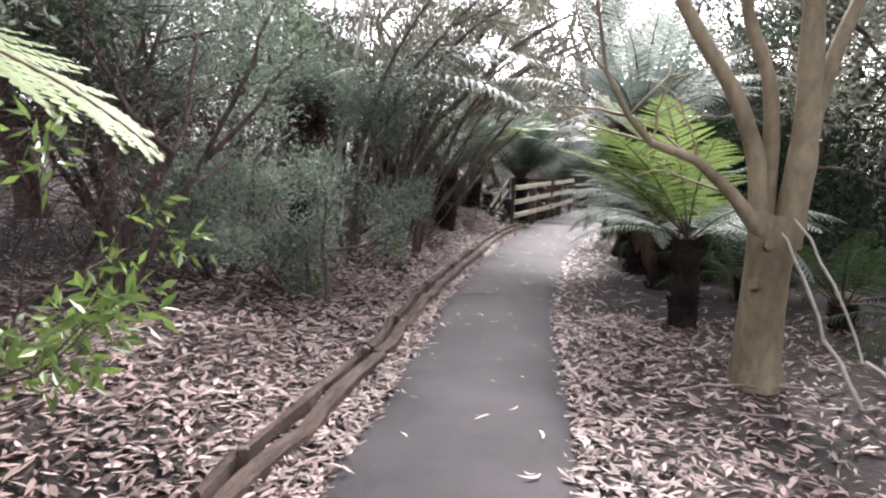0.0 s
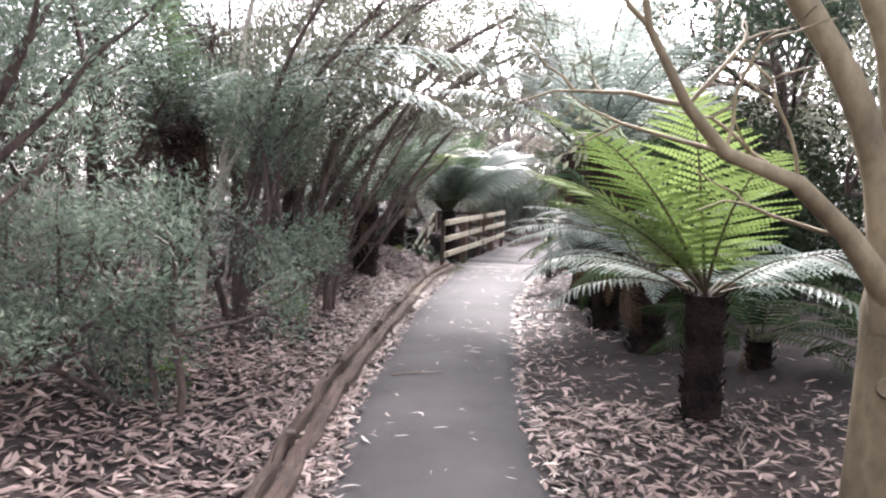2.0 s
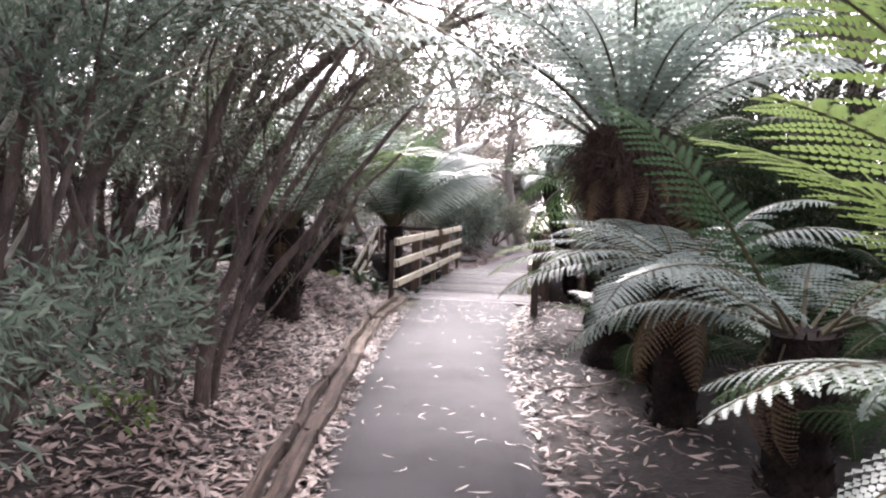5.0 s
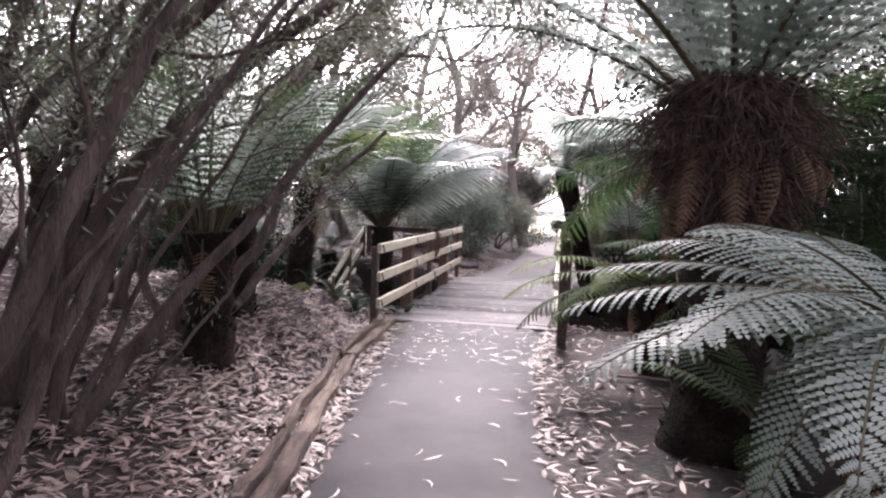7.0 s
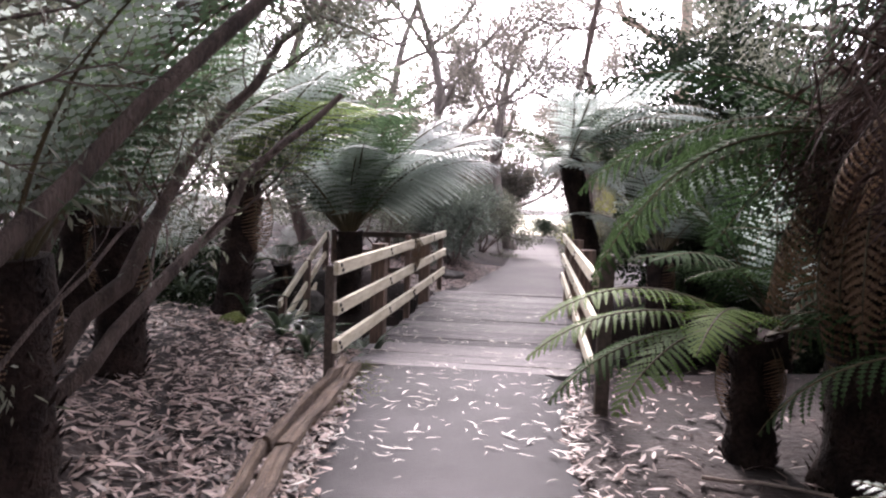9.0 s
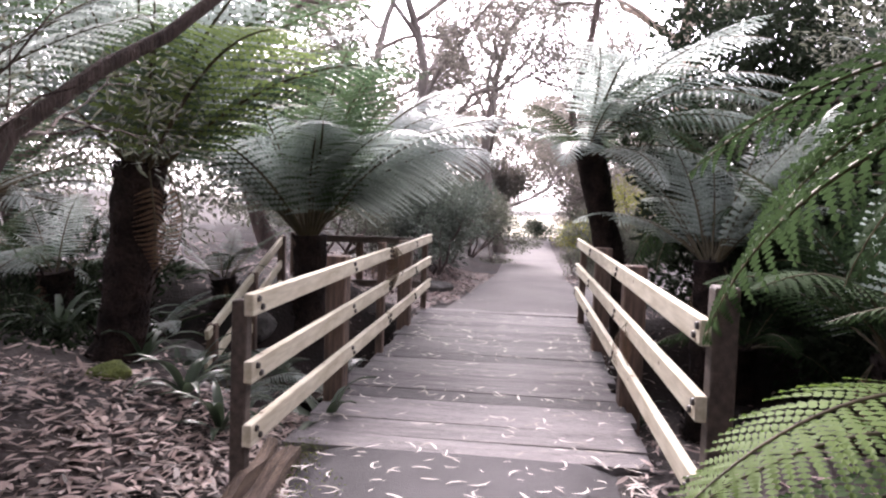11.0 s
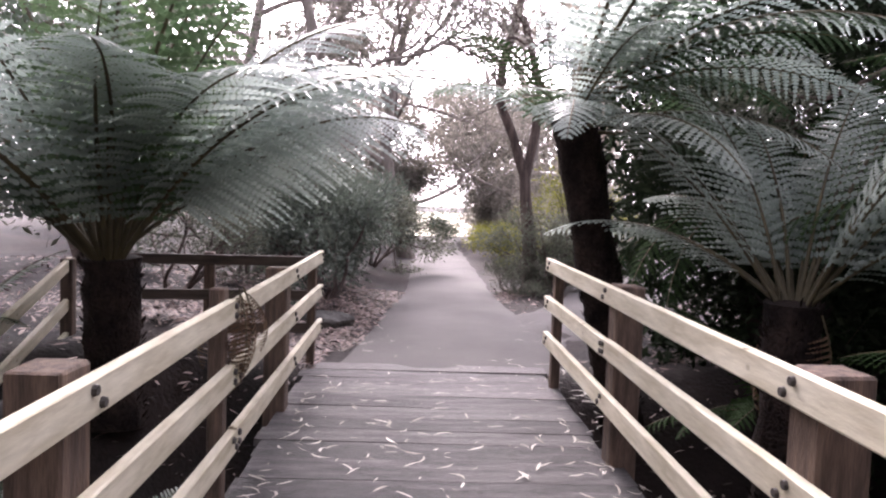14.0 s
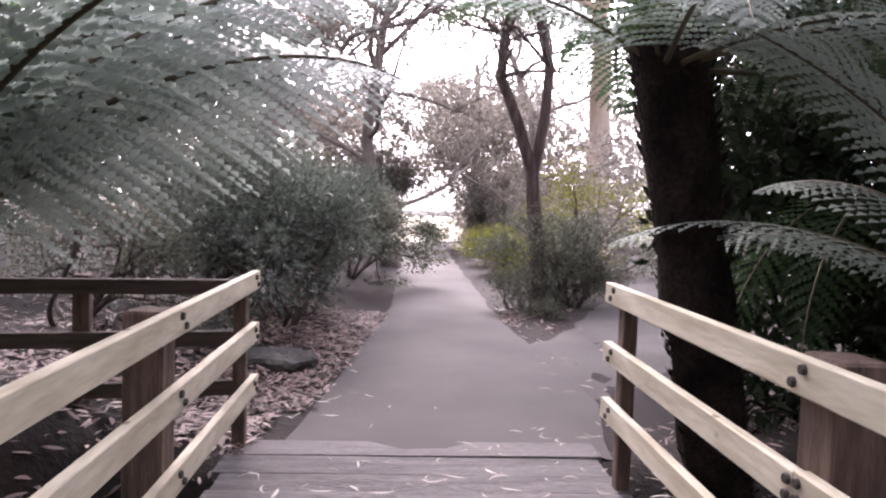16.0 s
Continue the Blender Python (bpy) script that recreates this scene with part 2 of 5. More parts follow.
class Build:
    """Gathers pieces of geometry, then makes one mesh of them."""

    def __init__(self):
        self.v, self.f, self.n = [], {}, 0

    def add(self, verts, faces):
        verts = np.asarray(verts, dtype=np.float64).reshape(-1, 3)
        faces = np.asarray(faces, dtype=np.int64)
        self.f.setdefault(faces.shape[1], []).append(faces + self.n)
        self.v.append(verts)
        self.n += len(verts)

    def mesh(self, name, material, smooth=False):
        return mesh_np(name, np.concatenate(self.v), [np.concatenate(f) for f in self.f.values()], material, smooth)

    def tube(self, pts, radii, sides=8, rough=0.0, caps=True):
        pts = np.asarray(pts, float)
        n = len(pts)
        radii = np.broadcast_to(np.asarray(radii, float), (n,))
        tang = np.gradient(pts, axis=0)
        tang /= np.linalg.norm(tang, axis=1)[:, None] + 1e-9
        up = np.array([0.31, 0.17, 0.93]) if abs(tang[0][2]) < 0.8 else np.array([0.94, 0.3, 0.1])
        rings = []
        a = np.arange(sides) / sides * 2 * np.pi
        for i in range(n):
            e1 = up - tang[i] * up.dot(tang[i])
            e1 /= np.linalg.norm(e1) + 1e-9
            e2 = np.cross(tang[i], e1)
            up = e1
            r = radii[i] * (1 + rough * RNG.uniform(-1, 1, sides))
            rings.append(pts[i] + np.outer(np.cos(a) * r, e1) + np.outer(np.sin(a) * r, e2))
        v = np.concatenate(rings)
        k = np.arange(sides)
        quads = [np.stack([i * sides + k, i * sides + (k + 1) % sides, (i + 1) * sides + (k + 1) % sides, (i + 1) * sides + k], 1) for i in range(n - 1)]
        self.add(v, np.concatenate(quads))
        if caps:
            c = np.concatenate([rings[0], pts[:1], rings[-1], pts[-1:]])
            self.add(c, np.concatenate([np.stack([np.full(sides, sides), (k + 1) % sides, k], 1), sides + 1 + np.stack([np.full(sides, sides), k, (k + 1) % sides], 1)]))

    def box(self, m, size, bevel=0.006, jitter=0.0):
        """A box with cut edges, centred at m."""
        x, y, z = np.asarray(size) / 2
        b = min(bevel, x * 0.45, y * 0.45, z * 0.45)
        bm = bmesh.new()
        bmesh.ops.create_cube(bm, size=1)
        for v in bm.verts:
            v.co = (v.co.x * 2 * x, v.co.y * 2 * y, v.co.z * 2 * z)
        bmesh.ops.bevel(bm, geom=list(bm.edges), offset=b, segments=1, affect="EDGES")
        for v in bm.verts:
            if jitter:
                v.co += Vector(RNG.uniform(-jitter, jitter, 3))
        bm.verts.index_update()
        vs = [tuple(m @ v.co) for v in bm.verts]
        base = self.n
        self.v.append(np.array(vs))
        self.n += len(vs)
        for f in bm.faces:
            self.f.setdefault(len(f.verts), []).append(np.array([[v.index + base for v in f.verts]]))
        bm.free()

    def leaves(self, pos, along, length, width, fold=0.25, flat=0.0):
        """Diamond leaves of two folded triangles each, at pos (n, 3), pointing along (n, 3)."""
        n = len(pos)
        along = along / (np.linalg.norm(along, axis=1)[:, None] + 1e-9)
        ref = RNG.normal(size=(n, 3))
        ref[:, 2] += flat * 3
        side = np.cross(along, ref)
        side /= np.linalg.norm(side, axis=1)[:, None] + 1e-9
        nor = np.cross(side, along)
        L = (length * RNG.uniform(0.6, 1.25, n))[:, None]
        W = (width * RNG.uniform(0.7, 1.2, n))[:, None] / 2
        mid = pos + along * L * 0.45
        v = np.stack([pos, mid + side * W + nor * W * fold, pos + along * L, mid - side * W + nor * W * fold], 1).reshape(-1, 3)
        i = np.arange(n)[:, None] * 4
        self.add(v, np.concatenate([i + [0, 1, 2], i + [0, 2, 3]]))


def empty(name, m, label, category, group="", kind=""):
    ob = new(name)
    ob.empty_display_size = 0.2
    ob.matrix_basis = m
    ob.matrix_world = m
    return tagged(ob, label, category, group, kind)


def put(name, me, parent=None, m=None, label=""):
    """Links a mesh as one object, under a thing or a part when parent is given."""
    ob = new(name, me)
    if parent is not None:
        ob.parent = parent
    if m is not None:
        ob.matrix_basis = m
    if label:
        ob["label"] = label
    return ob


def curve_pts(p0, p1, bend=(0, 0, 0), n=8, wob=0.0):
    """A bent line from p0 to p1."""
    t = np.linspace(0, 1, n)[:, None]
    p0, p1, bend = np.array(p0, float), np.array(p1, float), np.array(bend, float)
    pts = p0 + (p1 - p0) * t + bend * (4 * t * (1 - t))
    if wob:
        w = RNG.normal(size=(n, 3)) * wob
        w[0] = 0
        pts = pts + w
    return pts


# ---- plan ----
BD, BN = np.array([0.358, 0.934]), np.array([0.934, -0.358])      # along and across the footbridge
KERB_Y = np.array([-40, 0, 3.95, 5.73, 6.78, 8.4, 11.4, 14.3, 15.7, 16.4])
KERB_X = np.array([-9.2, -1.2, -0.41, -0.06, 0.07, 0.27, 0.84, 1.42, 1.86, 2.08])
LEFT_Y = np.array([-40, 4.0, 6.5, 8.1, 10.7, 12.0, 15.2, 16.5, 21.6, 23.1, 26.6, 37.0, 60.0])
LEFT_X = np.array([-9.0, -0.06, 0.28, 0.42, 0.88, 1.12, 1.88, 2.18, 4.25, 5.0, 6.75, 10.85, 19.6])
RIGHT_Y = np.array([-40, 4.0, 5.7, 6.7, 8.2, 11.8, 14.3, 15.6, 20.7, 21.5, 25.0, 37.0, 60.0])
RIGHT_X = np.array([-7.6, 1.17, 1.37, 1.48, 1.68, 2.40, 3.18, 3.74, 6.12, 6.65, 7.75, 12.55, 22.2])


def step(a, b, x):
    t = np.clip((x - a) / (b - a), 0, 1)
    return t * t * (3 - 2 * t)


def ground_z(x, y):
    """Height of the ground: a bank beyond the log edging, a gully under the footbridge."""
    x, y = np.asarray(x, float), np.asarray(y, float)
    lx, rx = np.interp(y, LEFT_Y, LEFT_X), np.interp(y, RIGHT_Y, RIGHT_X)
    dl, dr = np.maximum(lx - x, 0), np.maximum(x - rx, 0)
    s, u = x * BD[0] + y * BD[1], x * BN[0] + y * BN[1]
    z = 0.30 * step(0.25, 1.5, dl) + 0.05 * np.clip(dl - 1, 0, 25) + 0.10 * step(0.3, 2.5, dr) + 0.012 * np.clip(dr - 2, 0, 25)
    z = z + (0.05 * np.sin(x * 1.9 + 0.7 * y) * np.cos(1.3 * y - x) + 0.025 * np.sin(4.1 * x) * np.sin(3.7 * y)) * step(0.1, 0.9, dl + dr)
    away = 1 - step(6, 12, np.abs(u + 3))
    west = step(4.3, 6.0, -u)
    gully = step(16.5 + 0.9 * west, 17.5 + 0.9 * west, s) * (1 - step(20.3 - 1.3 * west, 21.3 - 1.3 * west, s)) * away * (1 - 0.35 * west)
    return z - 0.03 * (1 - step(0.0, 0.15, dl + dr)) - gully * (0.85 + 0.6 * np.minimum(z, 0.6))


# ---- ground, path and edging ----
def ground():
    off = np.sinh(np.linspace(-6.3, 6.3, 150)) * 0.75
    ys = np.concatenate([-np.geomspace(300, 4, 14), np.arange(-3, 30, 0.16), np.geomspace(30.5, 450, 34)])
    mid = (np.interp(ys, LEFT_Y, LEFT_X) + np.interp(ys, RIGHT_Y, RIGHT_X)) / 2
    X = mid[:, None] + off[None, :]
    Y = np.repeat(ys[:, None], len(off), 1)
    V = np.stack([X, Y, ground_z(X, Y)], 2).reshape(-1, 3)
    r, c = np.meshgrid(np.arange(len(ys) - 1), np.arange(len(off) - 1), indexing="ij")
    a = (r * len(off) + c).ravel()
    return tagged(put("ground", mesh_np("ground", V, [np.stack([a, a + 1, a + 1 + len(off), a + len(off)], 1)], M_SOIL, True)),
                  "brown forest soil under leaf litter with a shallow gully", "ground", kind="structure")


def strip(name, y0, y1, material, label, inset=0.0, edge=0.05, lift=0.012, stepy=0.1):
    """A path between the left and right edges, with uneven borders and a slight crown."""
    ys = np.arange(y0, y1 + 1e-6, stepy)
    lx = np.interp(ys, LEFT_Y, LEFT_X) + inset + edge * np.array([noise.noise((y * 1.7, 0.3, 2)) for y in ys])
    rx = np.interp(ys, RIGHT_Y, RIGHT_X) - inset + 1.6 * edge * np.array([noise.noise((y * 1.5, 7.3, 2)) for y in ys])
    k = 9
    t = np.linspace(0, 1, k)[None, :]
    wide = np.interp(ys - 0.38 * (rx - lx), RIGHT_Y, RIGHT_X) - np.interp(ys, RIGHT_Y, RIGHT_X)
    X = lx[:, None] * (1 - t) + (rx + wide)[:, None] * t
    Y = ys[:, None] - 0.383 * (X - lx[:, None])
    Z = lift + 0.012 * np.sin(np.pi * t) + 0 * X
    Z[:, 0] = Z[:, -1] = -0.04
    n = len(ys)
    V = np.stack([X, Y, Z], 2).reshape(-1, 3)
    r, c = np.meshgrid(np.arange(n - 1), np.arange(k - 1), indexing="ij")
    a = (r * k + c).ravel()
    return tagged(put(name, mesh_np(name, V, [np.stack([a, a + 1, a + 1 + k, a + k], 1)], material, True)), label, "path", kind="structure")


ground()
strip("path", -30, 16.43, M_ASPHALT, "worn grey asphalt footpath with scattered leaves")
strip("path_far", 21.3, 44, M_SANDPATH, "dusty pale footpath beyond the wooden bridge", lift=0.006)


def side_path():
    t = np.linspace(0, 1, 40)
    cx, cy = 6.2 + 13.0 * t, 21.9 + 12.4 * t ** 1.15
    w = 1.12 + 0.5 * t
    V, k = [], 5
    for i in range(40):
        for j in range(k):
            q = (j / (k - 1) * 2 - 1) * w[i]
            px, py = cx[i] + q * 0.72, cy[i] - q * 0.69
            V.append((px, py, float(ground_z(px, py)) + (0.05 * min(1, i / 4) - 0.02 if 0 < j < k - 1 else -0.05)))
    a = np.array([i * k + j for i in range(39) for j in range(k - 1)])
    tagged(put("path_side", mesh_np("path_side", np.array(V), [np.stack([a, a + 1, a + 1 + k, a + k], 1)], M_SANDPATH, True)),
           "dusty pale side path forking past a shrub", "path", kind="structure")


side_path()


def lawn():
    """Open sunlit ground beyond the arch of leaves, following the ground."""
    xs, ys = np.linspace(2, 50, 40), np.linspace(44.2, 110, 40)
    X, Y = np.meshgrid(xs, ys)
    V = np.stack([X, Y, ground_z(X, Y) + 0.05], 2).reshape(-1, 3)
    a = np.array([r * 40 + c for r in range(39) for c in range(39)])
    tagged(put("lawn", mesh_np("lawn", V, [np.stack([a, a + 1, a + 41, a + 40], 1)], M_FARGROUND, True)), "open sunlit dry grass beyond the trees", "lawn", kind="structure")


lawn()


def log_mesh(length, w, h, seed, split=False):
    """A weathered half-round log along x, from 0 to length."""
    r = np.random.default_rng(seed)
    n, k = 9, 10
    prof = [(-.5, 0), (-.52, .45), (-.42, .8), (-.15, .98), (.15, 1.0), (.42, .84), (.52, .5), (.5, 0)]
    if split:
        prof = [(-.5, 0), (-.5, .5), (-.48, .95), (-.2, 1.02), (.05, .97), (.3, 1.0), (.5, .9), (.5, 0)]
    k = len(prof)
    V = []
    for i in range(n):
        x = length * i / (n - 1)
        dy, dz = r.normal() * 0.012, r.normal() * 0.008
        for a, b in prof:
            V.append((x + r.normal() * 0.01, a * w * (1 + r.normal() * 0.05) + dy, b * h * (1 + r.normal() * 0.05) + dz))
    a = np.array([i * k + j for i in range(n - 1) for j in range(k)])
    j = a % k
    q = np.stack([a, a + k, a - j + k + (j + 1) % k, a - j + (j + 1) % k], 1)
    b = Build()
    b.add(V, q)
    b.f[k] = [np.array([list(range(k)), list(range((n - 1) * k, n * k))[::-1]])]
    return b


def kerb():
    ys = [-3.2, -1.0, 1.2, 3.6, 5.9, 8.05, 10.2, 12.25, 14.3, 16.25]
    for i in range(len(ys) - 1):
        p0 = np.array([np.interp(ys[i], KERB_Y, KERB_X), ys[i]])
        p1 = np.array([np.interp(ys[i + 1], KERB_Y, KERB_X), ys[i + 1]])
        d = p1 - p0
        L, ang = float(np.hypot(*d)), math.degrees(math.atan2(d[1], d[0]))
        z = float(ground_z(p0[0] + .05, p0[1])) - 0.03
        log = tagged(put("edging_log", log_mesh(L - 0.015, 0.1, 0.12, 40 + i, True).mesh("edging_log", M_KERB if i > 6 else M_KERBDARK), m=pose(p0[0] + 0.07, p0[1], -0.05, 0, 0, ang)),
                     "weathered brown log lying along the path edge", "log edging", "log edging of the path")
        back = tagged(put("edging_board", log_mesh(L - 0.03, 0.055, 0.165, 80 + i, True).mesh("edging_board", M_KERB if i > 6 else M_KERBDARK), m=pose(p0[0] - 0.025, p0[1], -0.05, 0, 0, ang)),
                      "split old timber board edging beside leaf litter", "timber edging", "log edging of the path")


kerb()


def stake(x, y, h):
    b = Build()
    b.box(pose(0, 0, h / 2 - 0.15, 3, 4, 12), (0.055, 0.05, h + 0.3), 0.008, 0.003)
    tagged(put("peg", b.mesh("peg", M_DARKRAIL), m=pose(x, y, 0)), "dark wooden peg holding the log edging", "peg", "pegs of the edging")


for y, h in ((3.98, .15), (5.75, .14), (6.8, .14), (8.45, .14), (9.9, .12), (11.3, .13)):
    stake(float(np.interp(y, KERB_Y, KERB_X)) - 0.02, y, h)


# ---- footbridge ----
def bp(s, u, z):
    p = BD * s + BN * u
    return (p[0], p[1], z)


B_ANG = math.degrees(math.atan2(BD[1], BD[0]))
UL, UR = -3.87, -2.03


def post(bridge, s, u, size, top, bottom, label=""):
    b = Build()
    x, y, _ = bp(s, u, 0)
    b.box(pose(0, 0, (top + bottom) / 2), (size, size * 0.92, top - bottom), 0.008, 0.0025)
    return put("post", b.mesh("post", M_DARKRAIL if s < 15.6 else M_POST), bridge, pose(x, y, 0, 0, 0, B_ANG), label)


def bolt_mesh():
    b = Build()
    b.tube([(0, 0, 0), (0, 0, 0.012)], [0.016, 0.013], 8)
    return b.mesh("bolt", M_BOLT)


def footbridge():
    br = empty("footbridge", Matrix(), "small timber footbridge with pale three-rail handrails and grey planks", "footbridge")
    bolt = bolt_mesh()
    # planks
    s, i, shapes = 16.1, 0, []
    for wide in (0.235, 0.27, 0.25, 0.29, 0.22):
        b = Build()
        b.box(pose(0, 0, 0), (2.0, wide, 0.045), 0.0015, 0.0015)
        shapes.append((wide, b.mesh("plank", M_DECK)))
    while s < 21.3:
        wide, me = shapes[i * 3 % 5]
        x, y, _ = bp(s + wide / 2, (UL + UR) / 2 + RNG.normal() * 0.02, 0)
        put("plank", me, br, pose(x, y, -0.008 + RNG.normal() * 0.0015, RNG.normal() * 0.25, RNG.normal() * 0.12, B_ANG - 90 + RNG.normal() * 0.12))
        s += wide + (0.009 if i % 3 == 1 else 0.003)
        i += 1
    for u in (UL + 0.2, (UL + UR) / 2, UR - 0.2):
        b = Build()
        b.box(pose(0, 0, 0), (5.5, 0.1, 0.2), 0.01)
        x, y, _ = bp(18.75, u, 0)
        put("bearer", b.mesh("bearer", M_DARKRAIL), br, pose(x, y, -0.14, 0, 0, B_ANG), "dark timber bearer under the planks")
    # posts: along, height
    left = ((15.4, 0.075, 0.895), (17.2, 0.15, 0.97), (18.55, 0.075, 1.0), (20.1, 0.15, 0.95), (21.4, 0.075, 0.93))
    right = ((15.1, 0.1, 1.08), (17.35, 0.16, 0.98), (19.25, 0.16, 1.0), (20.85, 0.075, 0.93))
    for rows, u, side in ((left, UL, -1), (right, UR, 1)):
        for s, w, top in rows:
            post(br, s, u + side * (w / 2 + 0.022), w, top, -1.1 if 16.6 < s < 21 else -0.3)
    for u, side, s0, s1, joint in ((UL, -1, 15.32, 21.5, 18.6), (UR, 1, 15.05, 20.98, 19.25)):
        for z in (0.905, 0.615, 0.325):
            for a, c in (((s0, joint), (joint, s1)) if side < 0 or 0.5 < z < 0.7 else ((s0, s1),)):
                b = Build()
                if side < 0 and z > 0.5 and a == s0:
                    c -= 0.045        # the old joint has opened
                L = c - a - 0.008
                b.box(pose(0, 0, 0), (L, 0.042, 0.098), 0.004, 0.002)
                x, y, _ = bp((a + c) / 2, u, 0)
                rail = put("rail", b.mesh("rail", M_RAIL), br, pose(x, y, z + (0.01 if side > 0 else -0.03) + 0.0075 * ((a + c) / 2 - 15.3) + RNG.normal() * 0.003, 0, -0.43 + RNG.normal() * 0.1, B_ANG))
                for s, w, top in (left if side < 0 else right):
                    if a - 0.1 <= s <= c + 0.1:
                        for ds, dz in ((-0.02, 0.022), (0.025, -0.02)):
                            q = min(max(s - (a + c) / 2 + ds, -L / 2 + 0.02), L / 2 - 0.02)
                            put("bolt", bolt, rail, pose(q, side * 0.021, dz, 90 if side < 0 else -90, 0, 0))
    return br


footbridge()


def fence(name, pts, zs, posts, material, label, group="", h=0.1):
    f = empty(name, Matrix(), label, "fence")
    p0, p1 = np.array(pts[0], float), np.array(pts[1], float)
    d = p1 - p0
    L = float(np.linalg.norm(d))
    ang = math.degrees(math.atan2(d[1], d[0]))
    slope = -math.degrees(math.atan2(d[2], math.hypot(d[0], d[1])))
    for z in zs:
        b = Build()
        b.box(pose(0, 0, 0), (L, 0.04, h), 0.006, 0.002)
        c = (p0 + p1) / 2
        put("rail", b.mesh("rail", material), f, pose(c[0], c[1], c[2] + z, 0, slope, ang))
    for t in posts:
        c = p0 + d * t
        b = Build()
        g = float(ground_z(c[0], c[1])) - 0.2
        top = c[2] + max(zs) + 0.06
        b.box(pose(0, 0, (top + g) / 2), (0.09, 0.085, top - g), 0.008, 0.002)
        put("post", b.mesh("post", M_POST), f, pose(c[0] + 0.05 * BD[0], c[1] + 0.065, 0, 0, 0, ang))
    return f


fence("timber_fence", ((4.02, 21.55, 0), (2.35, 21.85, 0)), (0.87, 0.58, 0.3), (0.5, 1.0), M_DARKRAIL, "dark timber rail fence beside the bridge end", h=0.085)
fence("handrail", ((2.2, 21.3, 0.0), (1.5, 18.85, -0.72)), (0.88, 0.6, 0.36), (0.04, 0.5, 0.97), M_RAIL, "pale sloping timber handrail going down to the gully", h=0.085)


fence("low_fence", ((13.0, 35.2, 0), (14.3, 35.9, 0)), (0.35, 0.68), (0.05, 0.5, 0.95), M_POST, "low brown timber fence at the far path edge", h=0.08)


# ---- ferns ----
def frond_mesh(name, material, pairs=34, lobes=9, droop=1.0, half=0.2, seed=0, bare=0.14, sag=0.35, curl=0.0, fill=0.31):
    """A fern frond one metre long, growing along +x and bending down; each side leaflet is lobed."""
    r = np.random.default_rng(seed)
    n = 26
    ang, P = 0.0, [np.zeros(3)]
    for i in range(n):
        ang = -droop * ((i + 1) / n) ** 1.5
        P.append(P[-1] + np.array([math.cos(ang), 0, math.sin(ang)]) / n)
    P = np.array(P)
    P[:, 1] += curl * np.linspace(0, 1, n + 1) ** 2
    leaf, stalk = Build(), Build()
    stalk.tube(P, np.linspace(0.0095, 0.0014, n + 1), 4, caps=False)
    for k in range(pairs):
        t = bare + (1 - bare) * (k + 0.5) / pairs
        x = t * n
        i = min(int(x), n - 1)
        base = P[i] + (P[i + 1] - P[i]) * (x - i)
        tang = (P[i + 1] - P[i]) / np.linalg.norm(P[i + 1] - P[i])
        up = np.array([-tang[2], 0, tang[0]])
        q = (t - bare) / (1 - bare)
        L = half * (math.sin(math.pi * min(1, 0.14 + 0.86 * q) ** 0.8) ** 0.75 + 0.03) * r.uniform(0.92, 1.06)
        W = fill * (1 - bare) / pairs
        for side in (-1, 1):
            fwd = 0.25 + 0.5 * q + r.normal() * 0.05
            d = np.array([0, side, 0]) * math.cos(fwd) + tang * math.sin(fwd)
            m = np.arange(lobes + 1) / lobes
            gap = L / lobes
            line = base + np.outer(m * L, d) - np.outer(m ** 2 * L * (sag + r.normal() * 0.05), up)
            e = tang - d * tang.dot(d)
            e /= np.linalg.norm(e) + 1e-9
            wd = (W * 1.12 * (1 - m[:-1] ** 2.2) + 0.002)[:, None]
            V, F, g = [line], [], np.arange(lobes)
            for w, way in enumerate((-1, 1)):
                out = way * e * 0.95 - up * 0.12
                V.append(line[:-1] + out * wd * 0.72 + d * gap * 0.2)
                V.append(line[:-1] + out * wd * 1.08 + d * gap * 0.8)
                o = lobes + 1 + 2 * w * lobes
                F.append(np.stack([g, o + g, o + lobes + g, g + 1] if way > 0 else [g + 1, o + lobes + g, o + g, g], 1))
            leaf.add(np.concatenate(V), np.concatenate(F))
    return leaf.mesh(name, material), stalk.mesh(name + "_stalk", M_RACHIS, True)


FRONDS = {}
# the palest kind has sky sheen put into its colour
SHAPES = {"dark": (M_FERN, 25, 0.17, 0.25), "skylit": (M_FERNSKYLIT, 27, 0.18, 0.22), "lime": (M_FERNLIME, 27, 0.27, 0.1), "shade": (M_FERNSHADE, 25, 0.18, 0.25), "dead": (M_FERNDEAD, 20, 0.15, 0.9)}
for key, (m_, pr, hf, sg) in SHAPES.items():
    FRONDS[key] = [frond_mesh("frond", m_, pairs=pr, lobes=(15 if key == "lime" else 8), droop=dr, seed=i * 7 + 3, half=hf * w, sag=sg + 0.05 * i, curl=cu, fill=(0.31 if key == "lime" else 0.29))
                   for i, (dr, w, cu) in enumerate(((0.7, 1.0, 0.05), (1.05, 1.02, -0.06), (1.45, 0.95, 0.08), (1.9, 0.88, -0.05)))]


